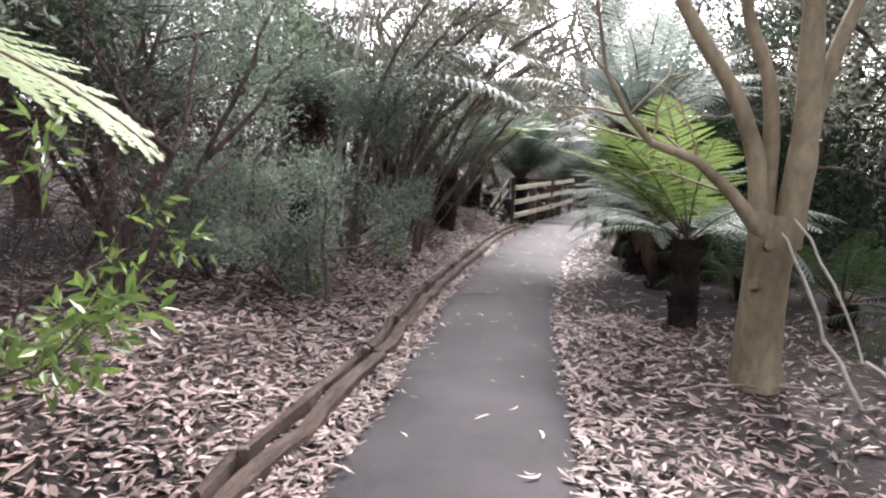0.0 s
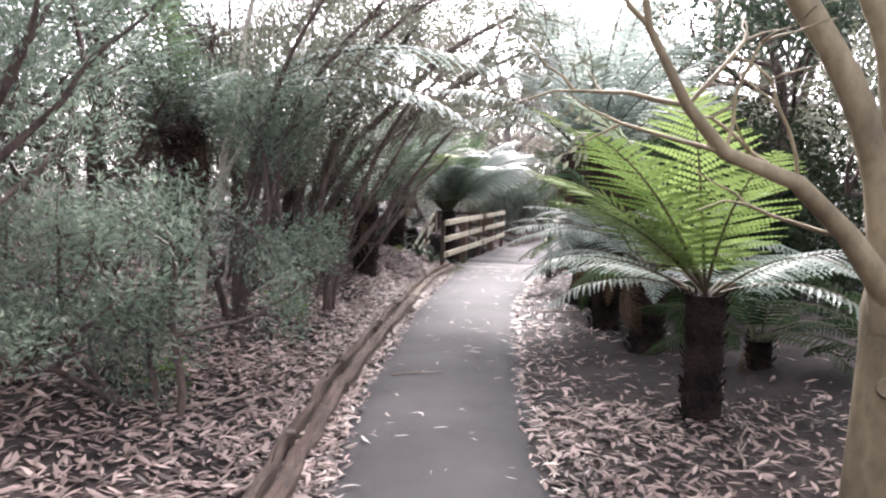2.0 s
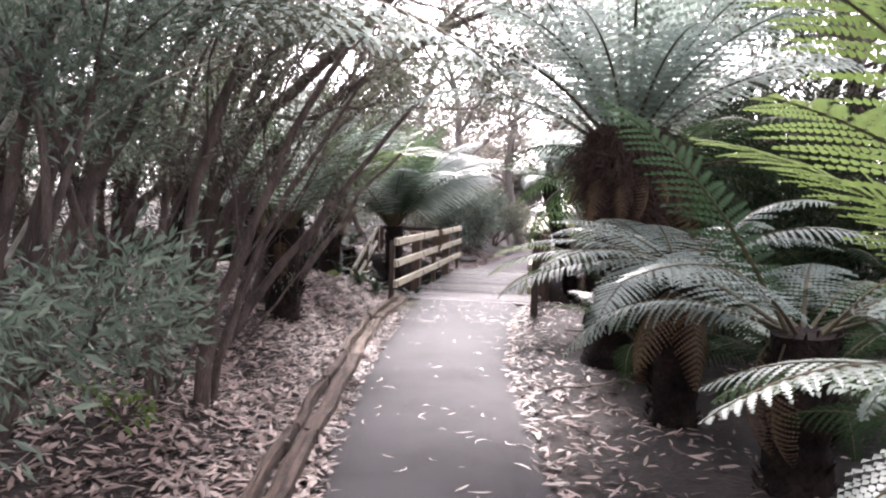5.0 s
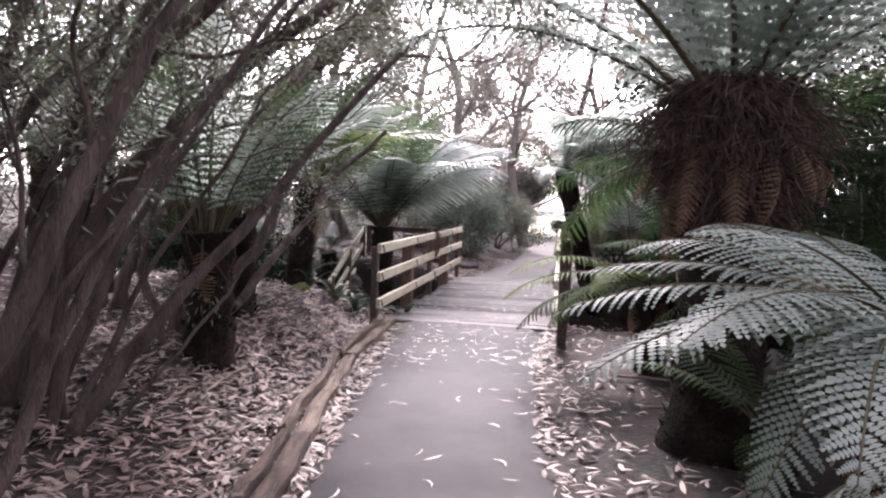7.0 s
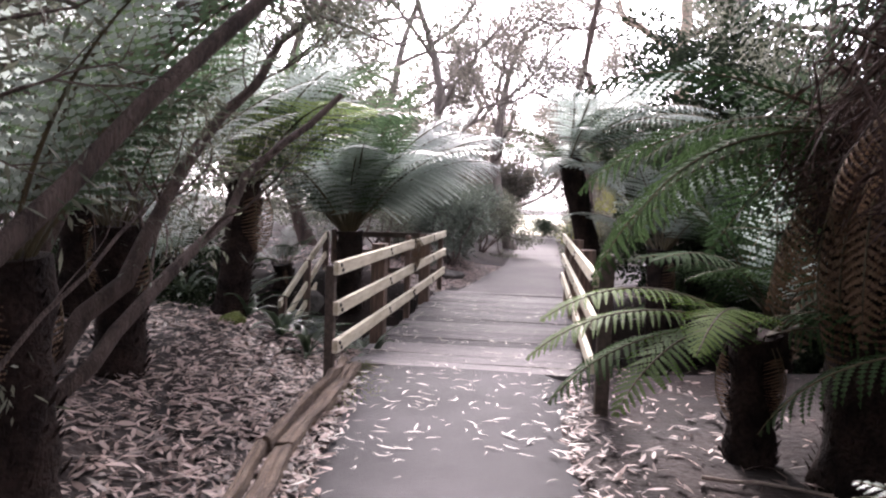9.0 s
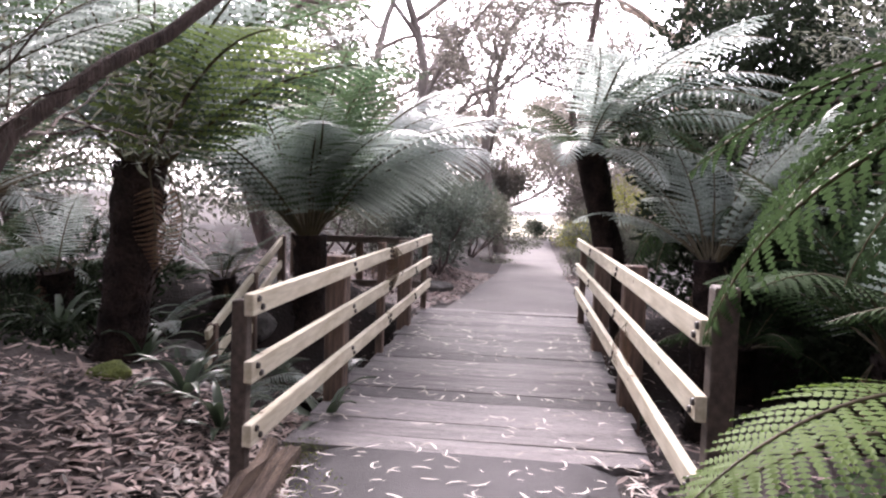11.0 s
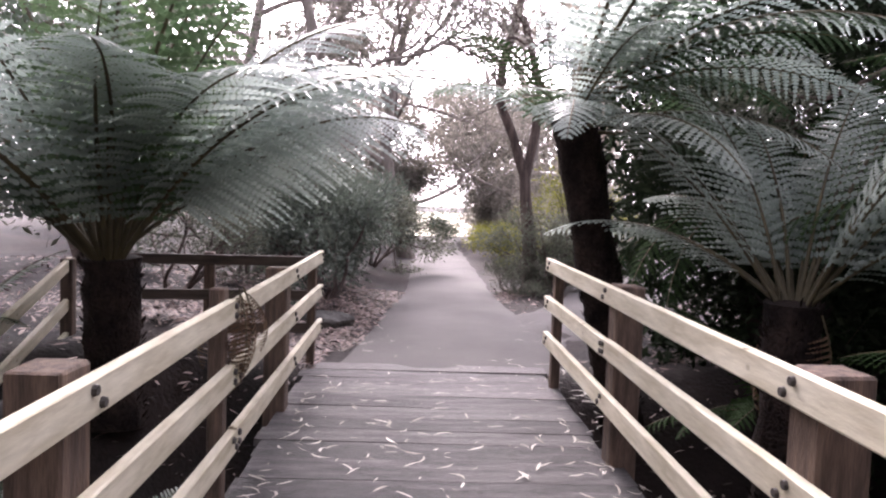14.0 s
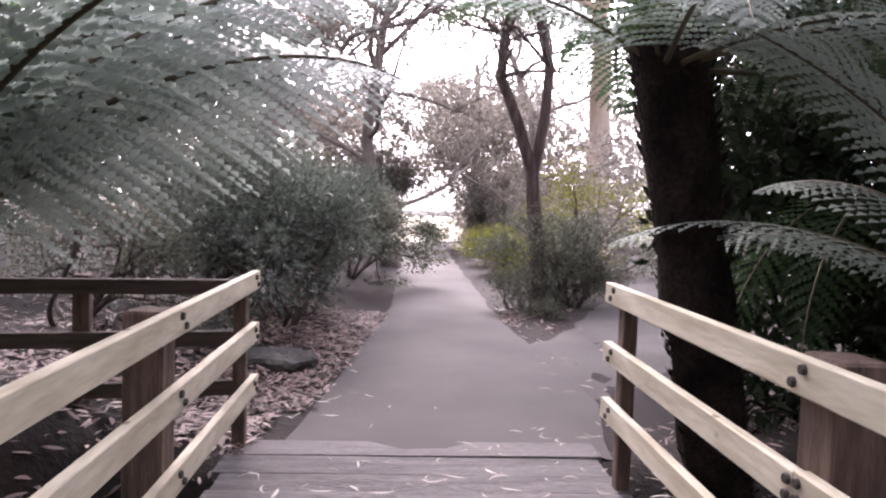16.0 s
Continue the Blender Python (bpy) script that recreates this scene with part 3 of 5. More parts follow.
FRONDS["green"] = [frond_mesh("frond", M_FERNGREEN, pairs=30, lobes=10, droop=dr, seed=60 + i, half=0.17, sag=0.2, fill=0.3) for i, dr in enumerate((0.7, 1.05, 1.45))]
FRONDS["broad"] = [frond_mesh("frond", M_FERNLIME, pairs=42, lobes=8, droop=1.45, seed=91, half=0.22, sag=0.05, fill=0.62, bare=0.2)]
# these fronds share the green paled for sky sheen
FRONDS["fine"] = [frond_mesh("frond", M_FERNSKYLIT, pairs=34, lobes=15, droop=dr, seed=95 + i, half=0.215, sag=0.25, curl=cu, fill=0.35, bare=0.22) for i, (dr, cu) in enumerate(((1.0, 0.05), (1.25, -0.06)))]
DROOPS = (0.7, 1.05, 1.45, 1.9)


def clear_of_walk(parent, pos, az, el, length, droop):
    """Whether a frond stays out of the walking room over the path and the bridge."""
    c, a, p = parent.matrix_world.translation, radians(az), Vector(pos)
    x = z = 0.0
    for i in range(12):
        g = radians(el) - droop * ((i + 0.5) / 12) ** 1.5
        x, z = x + math.cos(g) * length / 12, z + math.sin(g) * length / 12
        q = c + p + Vector((math.cos(a) * x, math.sin(a) * x, z))
        margin = 0.22 * length if q.z < 1.9 else 0.0
        if q.z < 2.1 and np.interp(q.y, LEFT_Y, LEFT_X) + 0.42 - margin < q.x < np.interp(q.y, RIGHT_Y, RIGHT_X) - 0.42 + margin and -2 < q.y < 18.4:
            return False
    return True


def add_frond(parent, kind, variant, pos, az, el, length, roll=0.0, free=False):
    leaf, stalk = FRONDS[kind][variant]
    for shrink in (1.0, 0.8, 0.62, 0.0):
        if free:
            break
        if shrink and clear_of_walk(parent, pos, az, el, length * shrink, DROOPS[variant]):
            length *= shrink
            break
    if not shrink:
        return None
    m = Matrix.Translation(pos) @ Euler((0, 0, radians(az))).to_matrix().to_4x4() @ Euler((0, -radians(el), 0)).to_matrix().to_4x4() @ Euler((radians(roll), 0, 0)).to_matrix().to_4x4() @ Matrix.Diagonal((length, length, length, 1))
    f = put("frond", leaf, parent, m)
    put("stalk", stalk, f)
    return f


def tree_fern(x, y, h, r, n, length, top=None, kinds=("dark",), lo=10, hi=75, skirt=0, seed=0, label="", az0=0, az1=360, sink=0.15, dead=0, flare=1.3, group="tree ferns"):
    """A tree fern: fibrous trunk, spreading fronds, a skirt of dead stalks. Azimuth 0 is +x, 90 ahead."""
    rr = np.random.default_rng(seed + 100)
    z = float(ground_z(x, y))
    root = empty("tree_fern", pose(x, y, z), label or "dark-trunked tree fern with arching green fronds", "tree fern", group)
    tx, ty, tz = top if top else (x, y, z + h)
    c = np.array([tx - x, ty - y, tz - z])
    pts = curve_pts((0, 0, -sink), c, (0.02, 0.02, 0), 12)
    rad = r * np.interp(np.linspace(0, 1, 12), [0, 0.25, 0.75, 1], [flare, 1.0, 0.95, 1.05])
    b = Build()
    b.tube(pts, rad * (1 + 0.06 * np.sin(np.arange(12) * 2.3)), 18, 0.10)
    # fibres and old stalk stubs standing out of the trunk
    k = int(260 * max(0.5, tz - z))
    tt = rr.uniform(0, 1, k)
    a = rr.uniform(0, 2 * np.pi, k)
    base = np.stack([np.interp(tt, np.linspace(0, 1, 12), pts[:, i]) for i in range(3)], 1)
    out = np.stack([np.cos(a), np.sin(a), np.zeros(k)], 1)
    b.leaves(base + out * (np.interp(tt, np.linspace(0, 1, 12), rad))[:, None] * 0.96, out * 0.5 + np.array([0, 0, 0.75]), 0.075, 0.018)
    put("trunk", b.mesh("trunk", M_FERNTRUNK, True), root)
    if skirt:
        b = Build()
        k = skirt
        a = rr.uniform(0, 2 * np.pi, k)
        zz = 0.22 - 0.85 * rr.uniform(0, 1, k) ** 1.2
        wide = np.interp(zz, [-0.63, -0.35, -0.05, 0.22], [0.75, 1.25, 1.75, 1.1]) * (1 + 0.2 * np.sin(3 * a + 1.3) + 0.12 * np.sin(7 * a))
        out = np.stack([np.cos(a), np.sin(a), np.zeros(k)], 1)
        wide = wide * (1 + 0.25 * np.sin(11 * a + 9 * zz) * np.sin(5 * zz + 2 * a)) * np.where(rr.uniform(size=k) < 0.12, 1.35, 1.0)
        p = c + out * (r * rr.uniform(0.3, 1.0, k) ** 0.6 * wide)[:, None] + np.stack([0 * zz, 0 * zz, zz], 1)
        b.leaves(p, out * rr.uniform(0.0, 0.6, k)[:, None] + np.array([0, 0, -0.8]) + rr.normal(size=(k, 3)) * 0.5, 0.22, 0.009)
        put("skirt", b.mesh("skirt", M_SKIRT), root, label="hanging brown skirt of dead stalks")
    for i in range(n):
        az = az0 + (az1 - az0) * (i + rr.uniform(-0.3, 0.3)) / n
        el = lo + (hi - lo) * rr.uniform(0, 1) ** 0.9
        v = 0 if el > 52 else (1 if el > 24 or rr.uniform() < 0.55 else 2)
        o = (math.cos(radians(az)) * r * 0.6, math.sin(radians(az)) * r * 0.6, 0)
        add_frond(root, kinds[int(rr.integers(len(kinds)))], v, Vector(c) + Vector(o), az, el, length * rr.uniform(0.8, 1.12), rr.normal() * 12)
    for i in range(dead):
        az = rr.uniform(0, 360)
        add_frond(root, "dead", 2, Vector(c) + Vector((math.cos(radians(az)) * r, math.sin(radians(az)) * r, -0.05)), az, rr.uniform(-78, -55), min(0.8, length * rr.uniform(0.35, 0.5)))
    return root


S3 = ("skylit", "dark", "skylit")
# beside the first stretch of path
f1 = tree_fern(2.68, 7.38, 0.85, 0.125, 12, 1.25, kinds=("skylit", "skylit", "dark"), lo=16, hi=36, seed=1, az0=-75, az1=212, label="low tree fern with spreading fronds beside the path, pale with sky sheen")
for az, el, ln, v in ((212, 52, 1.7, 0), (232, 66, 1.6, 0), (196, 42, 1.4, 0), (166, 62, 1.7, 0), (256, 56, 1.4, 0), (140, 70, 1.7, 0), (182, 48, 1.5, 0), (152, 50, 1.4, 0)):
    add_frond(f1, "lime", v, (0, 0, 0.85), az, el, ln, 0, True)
tree_fern(3.0, 9.1, 0.78, 0.15, 13, 1.4, az0=-60, az1=228, kinds=("skylit", "skylit", "dark"), lo=5, hi=60, seed=2, dead=3, label="low tree fern with fronds over the path edge")
f3 = tree_fern(3.02, 10.3, 1.02, 0.14, 9, 1.2, az0=-60, az1=150, kinds=("skylit",), lo=12, hi=50, seed=3, dead=3, label="low tree fern with glossy fronds, pale with sky sheen, and dead brown ones")
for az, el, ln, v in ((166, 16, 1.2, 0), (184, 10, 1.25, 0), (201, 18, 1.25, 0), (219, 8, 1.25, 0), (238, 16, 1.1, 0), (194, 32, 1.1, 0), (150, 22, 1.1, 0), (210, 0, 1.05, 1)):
    add_frond(f3, "skylit", v, (0, 0, 1.02), az, el, ln, 0, True)
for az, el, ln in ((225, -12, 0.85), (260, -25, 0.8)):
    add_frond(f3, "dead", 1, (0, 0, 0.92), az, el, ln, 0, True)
f4 = tree_fern(3.35, 11.85, 1.85, 0.24, 17, 2.3, kinds=("skylit",), lo=30, hi=82, skirt=9000, seed=4, dead=3, label="stout tree fern with a shaggy brown crown")
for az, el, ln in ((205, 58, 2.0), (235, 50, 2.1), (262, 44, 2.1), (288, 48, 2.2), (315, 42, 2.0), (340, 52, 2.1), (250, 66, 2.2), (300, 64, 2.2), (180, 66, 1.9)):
    add_frond(f4, "skylit", 1, (0, 0, 1.82), az, el, ln, 0, True)
for k in range(13):
    add_frond(f4, "dead", k % 3, (0.2 * math.cos(k * 2.4), 0.2 * math.sin(k * 2.4), 1.78), 137.5 * k, -18 - (k * 11) % 50, 0.55 + 0.05 * (k % 5), (k * 31) % 60 - 30, True)
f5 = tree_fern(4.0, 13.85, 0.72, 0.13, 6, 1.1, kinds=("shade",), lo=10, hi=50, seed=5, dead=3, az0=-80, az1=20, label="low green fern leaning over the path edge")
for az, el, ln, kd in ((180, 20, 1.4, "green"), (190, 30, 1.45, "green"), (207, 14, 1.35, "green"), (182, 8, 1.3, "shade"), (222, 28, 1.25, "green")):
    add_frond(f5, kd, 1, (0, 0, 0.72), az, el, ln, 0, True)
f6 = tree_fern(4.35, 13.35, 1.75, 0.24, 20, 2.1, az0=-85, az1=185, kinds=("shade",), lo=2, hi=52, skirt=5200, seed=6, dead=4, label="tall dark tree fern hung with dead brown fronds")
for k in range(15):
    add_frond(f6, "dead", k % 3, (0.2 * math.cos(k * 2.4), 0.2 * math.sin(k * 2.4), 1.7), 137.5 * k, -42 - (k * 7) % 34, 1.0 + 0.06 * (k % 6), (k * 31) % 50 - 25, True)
# shade on this side is put into the frond colour
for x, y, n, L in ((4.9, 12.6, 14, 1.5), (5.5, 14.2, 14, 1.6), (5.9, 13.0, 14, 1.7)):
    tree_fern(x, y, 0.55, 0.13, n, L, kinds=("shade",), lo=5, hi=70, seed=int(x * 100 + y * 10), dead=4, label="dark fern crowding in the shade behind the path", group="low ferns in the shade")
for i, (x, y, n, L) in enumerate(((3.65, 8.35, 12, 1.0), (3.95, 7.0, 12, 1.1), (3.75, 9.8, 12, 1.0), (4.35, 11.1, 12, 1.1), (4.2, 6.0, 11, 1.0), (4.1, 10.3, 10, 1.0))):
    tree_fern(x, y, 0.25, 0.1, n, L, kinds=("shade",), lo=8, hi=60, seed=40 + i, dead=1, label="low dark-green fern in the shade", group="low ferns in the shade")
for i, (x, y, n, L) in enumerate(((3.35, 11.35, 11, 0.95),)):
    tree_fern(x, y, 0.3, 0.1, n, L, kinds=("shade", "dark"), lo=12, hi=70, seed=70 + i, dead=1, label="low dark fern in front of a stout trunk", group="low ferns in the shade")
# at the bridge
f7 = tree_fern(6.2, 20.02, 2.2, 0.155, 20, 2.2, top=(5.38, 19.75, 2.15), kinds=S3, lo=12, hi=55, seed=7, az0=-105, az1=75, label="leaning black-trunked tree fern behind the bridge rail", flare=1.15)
for az, el, ln, kd in ((-120, 18, 1.5, "skylit"), (-85, 12, 1.7, "skylit"), (-55, 16, 1.8, "skylit"), (-25, 4, 1.7, "dark"), (-100, 40, 1.6, "skylit"), (-140, 30, 1.1, "dark"), (170, 34, 1.2, "skylit"), (120, 40, 1.4, "dark"), (200, 48, 1.3, "shade")):
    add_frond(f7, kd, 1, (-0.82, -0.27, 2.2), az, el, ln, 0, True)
tree_fern(6.15, 18.5, 1.75, 0.16, 24, 2.0, kinds=("skylit", "dark", "skylit"), lo=28, hi=76, az0=-90, az1=140, seed=8, dead=3, label="tree fern rising from the gully by the bridge")
tree_fern(6.2, 16.4, 1.2, 0.17, 24, 1.9, kinds=("shade", "dark", "shade", "skylit"), lo=30, hi=72, seed=9, dead=4, label="tree fern with upright fronds beside the bridge")
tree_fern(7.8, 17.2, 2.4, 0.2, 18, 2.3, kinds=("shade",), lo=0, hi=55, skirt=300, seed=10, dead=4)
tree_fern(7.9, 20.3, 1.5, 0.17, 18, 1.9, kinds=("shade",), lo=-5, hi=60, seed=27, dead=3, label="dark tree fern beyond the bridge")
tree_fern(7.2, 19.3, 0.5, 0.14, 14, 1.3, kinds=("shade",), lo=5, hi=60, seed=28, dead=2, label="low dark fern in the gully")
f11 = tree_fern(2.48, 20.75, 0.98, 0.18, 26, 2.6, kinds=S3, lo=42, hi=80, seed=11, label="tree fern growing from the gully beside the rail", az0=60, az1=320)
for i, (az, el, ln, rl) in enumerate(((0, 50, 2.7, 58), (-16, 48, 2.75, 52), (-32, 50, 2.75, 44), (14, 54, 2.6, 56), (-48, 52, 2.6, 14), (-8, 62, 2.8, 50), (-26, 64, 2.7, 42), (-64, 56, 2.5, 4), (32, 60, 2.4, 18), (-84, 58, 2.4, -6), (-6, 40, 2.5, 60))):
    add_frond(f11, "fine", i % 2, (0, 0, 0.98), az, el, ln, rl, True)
f12 = tree_fern(1.0, 17.55, 1.15, 0.16, 30, 1.9, top=(1.15, 17.6, 1.55), kinds=("dark", "skylit"), lo=42, hi=80, seed=12, dead=3, label="tree fern with a black trunk on the leafy bank")
for az, el, ln in ((42, 46, 2.0), (66, 42, 1.9), (18, 62, 1.9), (4, 50, 2.2), (-24, 46, 2.2), (24, 52, 2.3), (-60, 44, 2.25), (-8, 64, 2.2), (-76, 50, 2.0), (-36, 62, 2.1)):
    add_frond(f12, "lime" if az == -60 else "dark", 1, (0.15, 0.05, 1.12), az, el, ln, 0, True)
tree_fern(0.42, 13.5, 0.9, 0.17, 18, 1.5, kinds=("dark", "skylit"), lo=50, hi=80, seed=31, dead=3, label="tree fern with a thick black trunk among leaning stems")
tree_fern(0.48, 15.25, 0.9, 0.15, 18, 1.5, kinds=("dark", "skylit"), lo=52, hi=82, seed=13, dead=3)
tree_fern(-0.1, 16.6, 0.9, 0.15, 16, 1.5, kinds=("dark", "skylit"), lo=50, hi=80, seed=14, dead=2)
tree_fern(-0.88, 15.6, 1.6, 0.16, 13, 1.8, kinds=("dark",), lo=30, hi=65, seed=15, dead=2, label="tall tree fern with a dark blunt trunk on the bank")
tree_fern(-2.3, 18.6, 1.6, 0.17, 13, 1.9, kinds=("dark", "skylit"), lo=5, hi=60, seed=16, dead=2)
tree_fern(-0.9, 20.8, 1.5, 0.17, 14, 2.0, kinds=("dark", "skylit"), lo=5, hi=60, seed=17, dead=2)
for i, (x, y, h, n, L) in enumerate(((-0.5, 19.5, 0.6, 14, 1.2), (-1.3, 22.2, 0.7, 14, 1.5), (0.35, 18.75, 0.4, 12, 0.9), (1.7, 18.8, 0.2, 11, 0.8), (2.45, 19.4, 0.2, 11, 0.8), (0.9, 20.1, 0.25, 11, 0.9), (1.55, 20.6, 0.25, 11, 0.8))):
    tree_fern(x, y, h, 0.13, n, L, kinds=("skylit", "dark", "shade"), lo=12, hi=65, seed=110 + i, dead=3, label="spreading green fern on the gully bank", group="ferns on the gully bank")
f18 = tree_fern(-1.55, 11.0, 1.6, 0.22, 13, 1.7, kinds=("dark", "skylit"), lo=40, hi=80, skirt=900, seed=18, dead=3, label="old tree fern with a thick dark trunk on the bank")
for az, el, ln in ((-28, 24, 3.7), (-16, 34, 3.7), (4, 32, 3.0)):
    add_frond(f18, "skylit", 1, (0, 0, 1.63), az, el, ln, 0, True)


# ---- trees and shrubs ----
def grow(b, p, d, length, r, depth, tips, rng, wob=0.12, up=0.1, split=(2, 3), spread=0.6, keep=0.72):
    """Branches from p along d; adds their tubes to b and their ends to tips."""
    n = 6 if depth > 1 else 4
    pts, q, dd = [np.array(p, float)], np.array(p, float), np.array(d, float)
    for i in range(n):
        dd = dd + rng.normal(size=3) * wob + np.array([0, 0, up]) / n
        dd /= np.linalg.norm(dd)
        q = q + dd * length / n
        pts.append(q.copy())
    b.tube(pts, np.linspace(r, r * (0.62 if depth else 0.3), n + 1), 8 if r > 0.05 else (6 if r > 0.02 else 4), 0.05, caps=False)
    if depth == 0:
        for k in range(2, n + 1):
            tips.append((pts[k], dd))
        return
    for i in range(int(rng.integers(split[0], split[1] + 1))):
        e = dd + rng.normal(size=3) * spread
        e /= np.linalg.norm(e)
        at = pts[-1] if i < 2 else pts[int(rng.integers(2, n))]
        grow(b, at, e, length * keep * rng.uniform(0.8, 1.15), r * 0.6, depth - 1, tips, rng, wob, up, split, spread, keep)


def in_walk(p):
    """Which places lie in the room that a walker needs."""
    wide = np.where(p[:, 1] > 15.5, -0.05, 0.25)
    inside = (p[:, 0] > np.interp(p[:, 1], LEFT_Y, LEFT_X) - wide) & (p[:, 0] < np.interp(p[:, 1], RIGHT_Y, RIGHT_X) + wide)
    return inside & (p[:, 1] > -2) & (p[:, 1] < 19) & (p[:, 2] < 2.25)


def foliage(tips, total, rng, length, width, reach, material, droop=0.0, flat=0.0, name="foliage", origin=(0, 0, 0)):
    """Leaves scattered round branch ends."""
    per = max(1, int(total / len(tips)))
    P = np.array([t[0] for t in tips])
    D = np.array([t[1] for t in tips])
    i = np.repeat(np.arange(len(P)), per)
    n = len(i)
    off = rng.normal(size=(n, 3))
    off *= (reach * rng.uniform(0.1, 1, n) ** 0.6 / (np.linalg.norm(off, axis=1) + 1e-9))[:, None]
    off[:, 2] *= 0.7
    along = D[i] * 0.6 + off / reach * 0.8 + rng.normal(size=(n, 3)) * 0.5 - np.array([0, 0, droop])
    b, p = Build(), P[i] + off
    ok = ~in_walk(p + np.array(origin))
    b.leaves(p[ok], along[ok], length, width, flat=flat)
    return b.mesh(name, material)


def shrub(x, y, h, spread, material, seed, label, stems=4, total=8000, leaf=(0.05, 0.013), reach=0.2, bark=None, depth=2, lean=(0, 0), category="shrub", droop=0.1, base=None, flat=0.0, thick=1.0):
    """A shrub: several branching stems and their foliage."""
    rng = np.random.default_rng(seed)
    z = float(ground_z(x, y)) if base is None else base
    root = empty("shrub", pose(x, y, z), label, category)
    tips = []
    for i in range(stems):
        b = Build()
        a = rng.uniform(0, 6.28)
        d = np.array([math.cos(a) * spread + lean[0], math.sin(a) * spread + lean[1], 1.0])
        grow(b, (math.cos(a) * 0.05, math.sin(a) * 0.05, -0.08), d / np.linalg.norm(d), h * 0.48, (0.012 + 0.011 * h) * thick, depth, tips, rng, 0.14, 0.15, (2, 3), 0.55)
        put("stem", b.mesh("stem", bark or M_TEABARK, True), root)
    put("foliage", foliage(tips, total * 0.85, rng, leaf[0] * 1.07, leaf[1] * 1.1, reach, material, droop, flat, origin=(x, y, z)), root)
    return root


def tree(x, y, h, r, material, seed, label, total=20000, leaf=(0.1, 0.03), reach=0.5, bark=None, depth=3, lean=(0, 0), limbs=5, first=0.45, crown=1.0, spread=0.5):
    """A tree: tapered trunk, limbs and a crown of small leaves."""
    rng = np.random.default_rng(seed)
    z = float(ground_z(x, y))
    root = empty("tree", pose(x, y, z), label, "tree")
    b = Build()
    top = np.array([lean[0] * h, lean[1] * h, h * 0.8])
    pts = curve_pts((0, 0, -0.15), top, rng.normal(size=3) * 0.06 * h * np.array([1, 1, 0]), 10, 0.015 * h * 0.3)
    b.tube(pts, r * np.interp(np.linspace(0, 1, 10), [0, 0.08, 1], [1.45, 1.0, 0.4]), 12, 0.05)
    put("trunk", b.mesh("trunk", bark or M_BARK, True), root)
    tips = []
    for i in range(limbs):
        t = first + (1 - first) * (i + rng.uniform(0, 0.6)) / limbs
        p = np.array([np.interp(t, np.linspace(0, 1, 10), pts[:, k]) for k in range(3)])
        a = i * 2.4 + rng.uniform(-0.5, 0.5)
        d = np.array([math.cos(a), math.sin(a), rng.uniform(0.2, 0.9)])
        bb = Build()
        grow(bb, p, d / np.linalg.norm(d), h * 0.2 * crown, r * 0.38, depth - 1, tips, rng, 0.16, 0.12, (2, 3), spread)
        put("limb", bb.mesh("limb", bark or M_BARK, True), root)
    put("crown", foliage(tips, total * 0.8, rng, leaf[0] * 1.1, leaf[1] * 1.12, reach, material, 0.15, name="crown", origin=(x, y, z)), root)
    return root


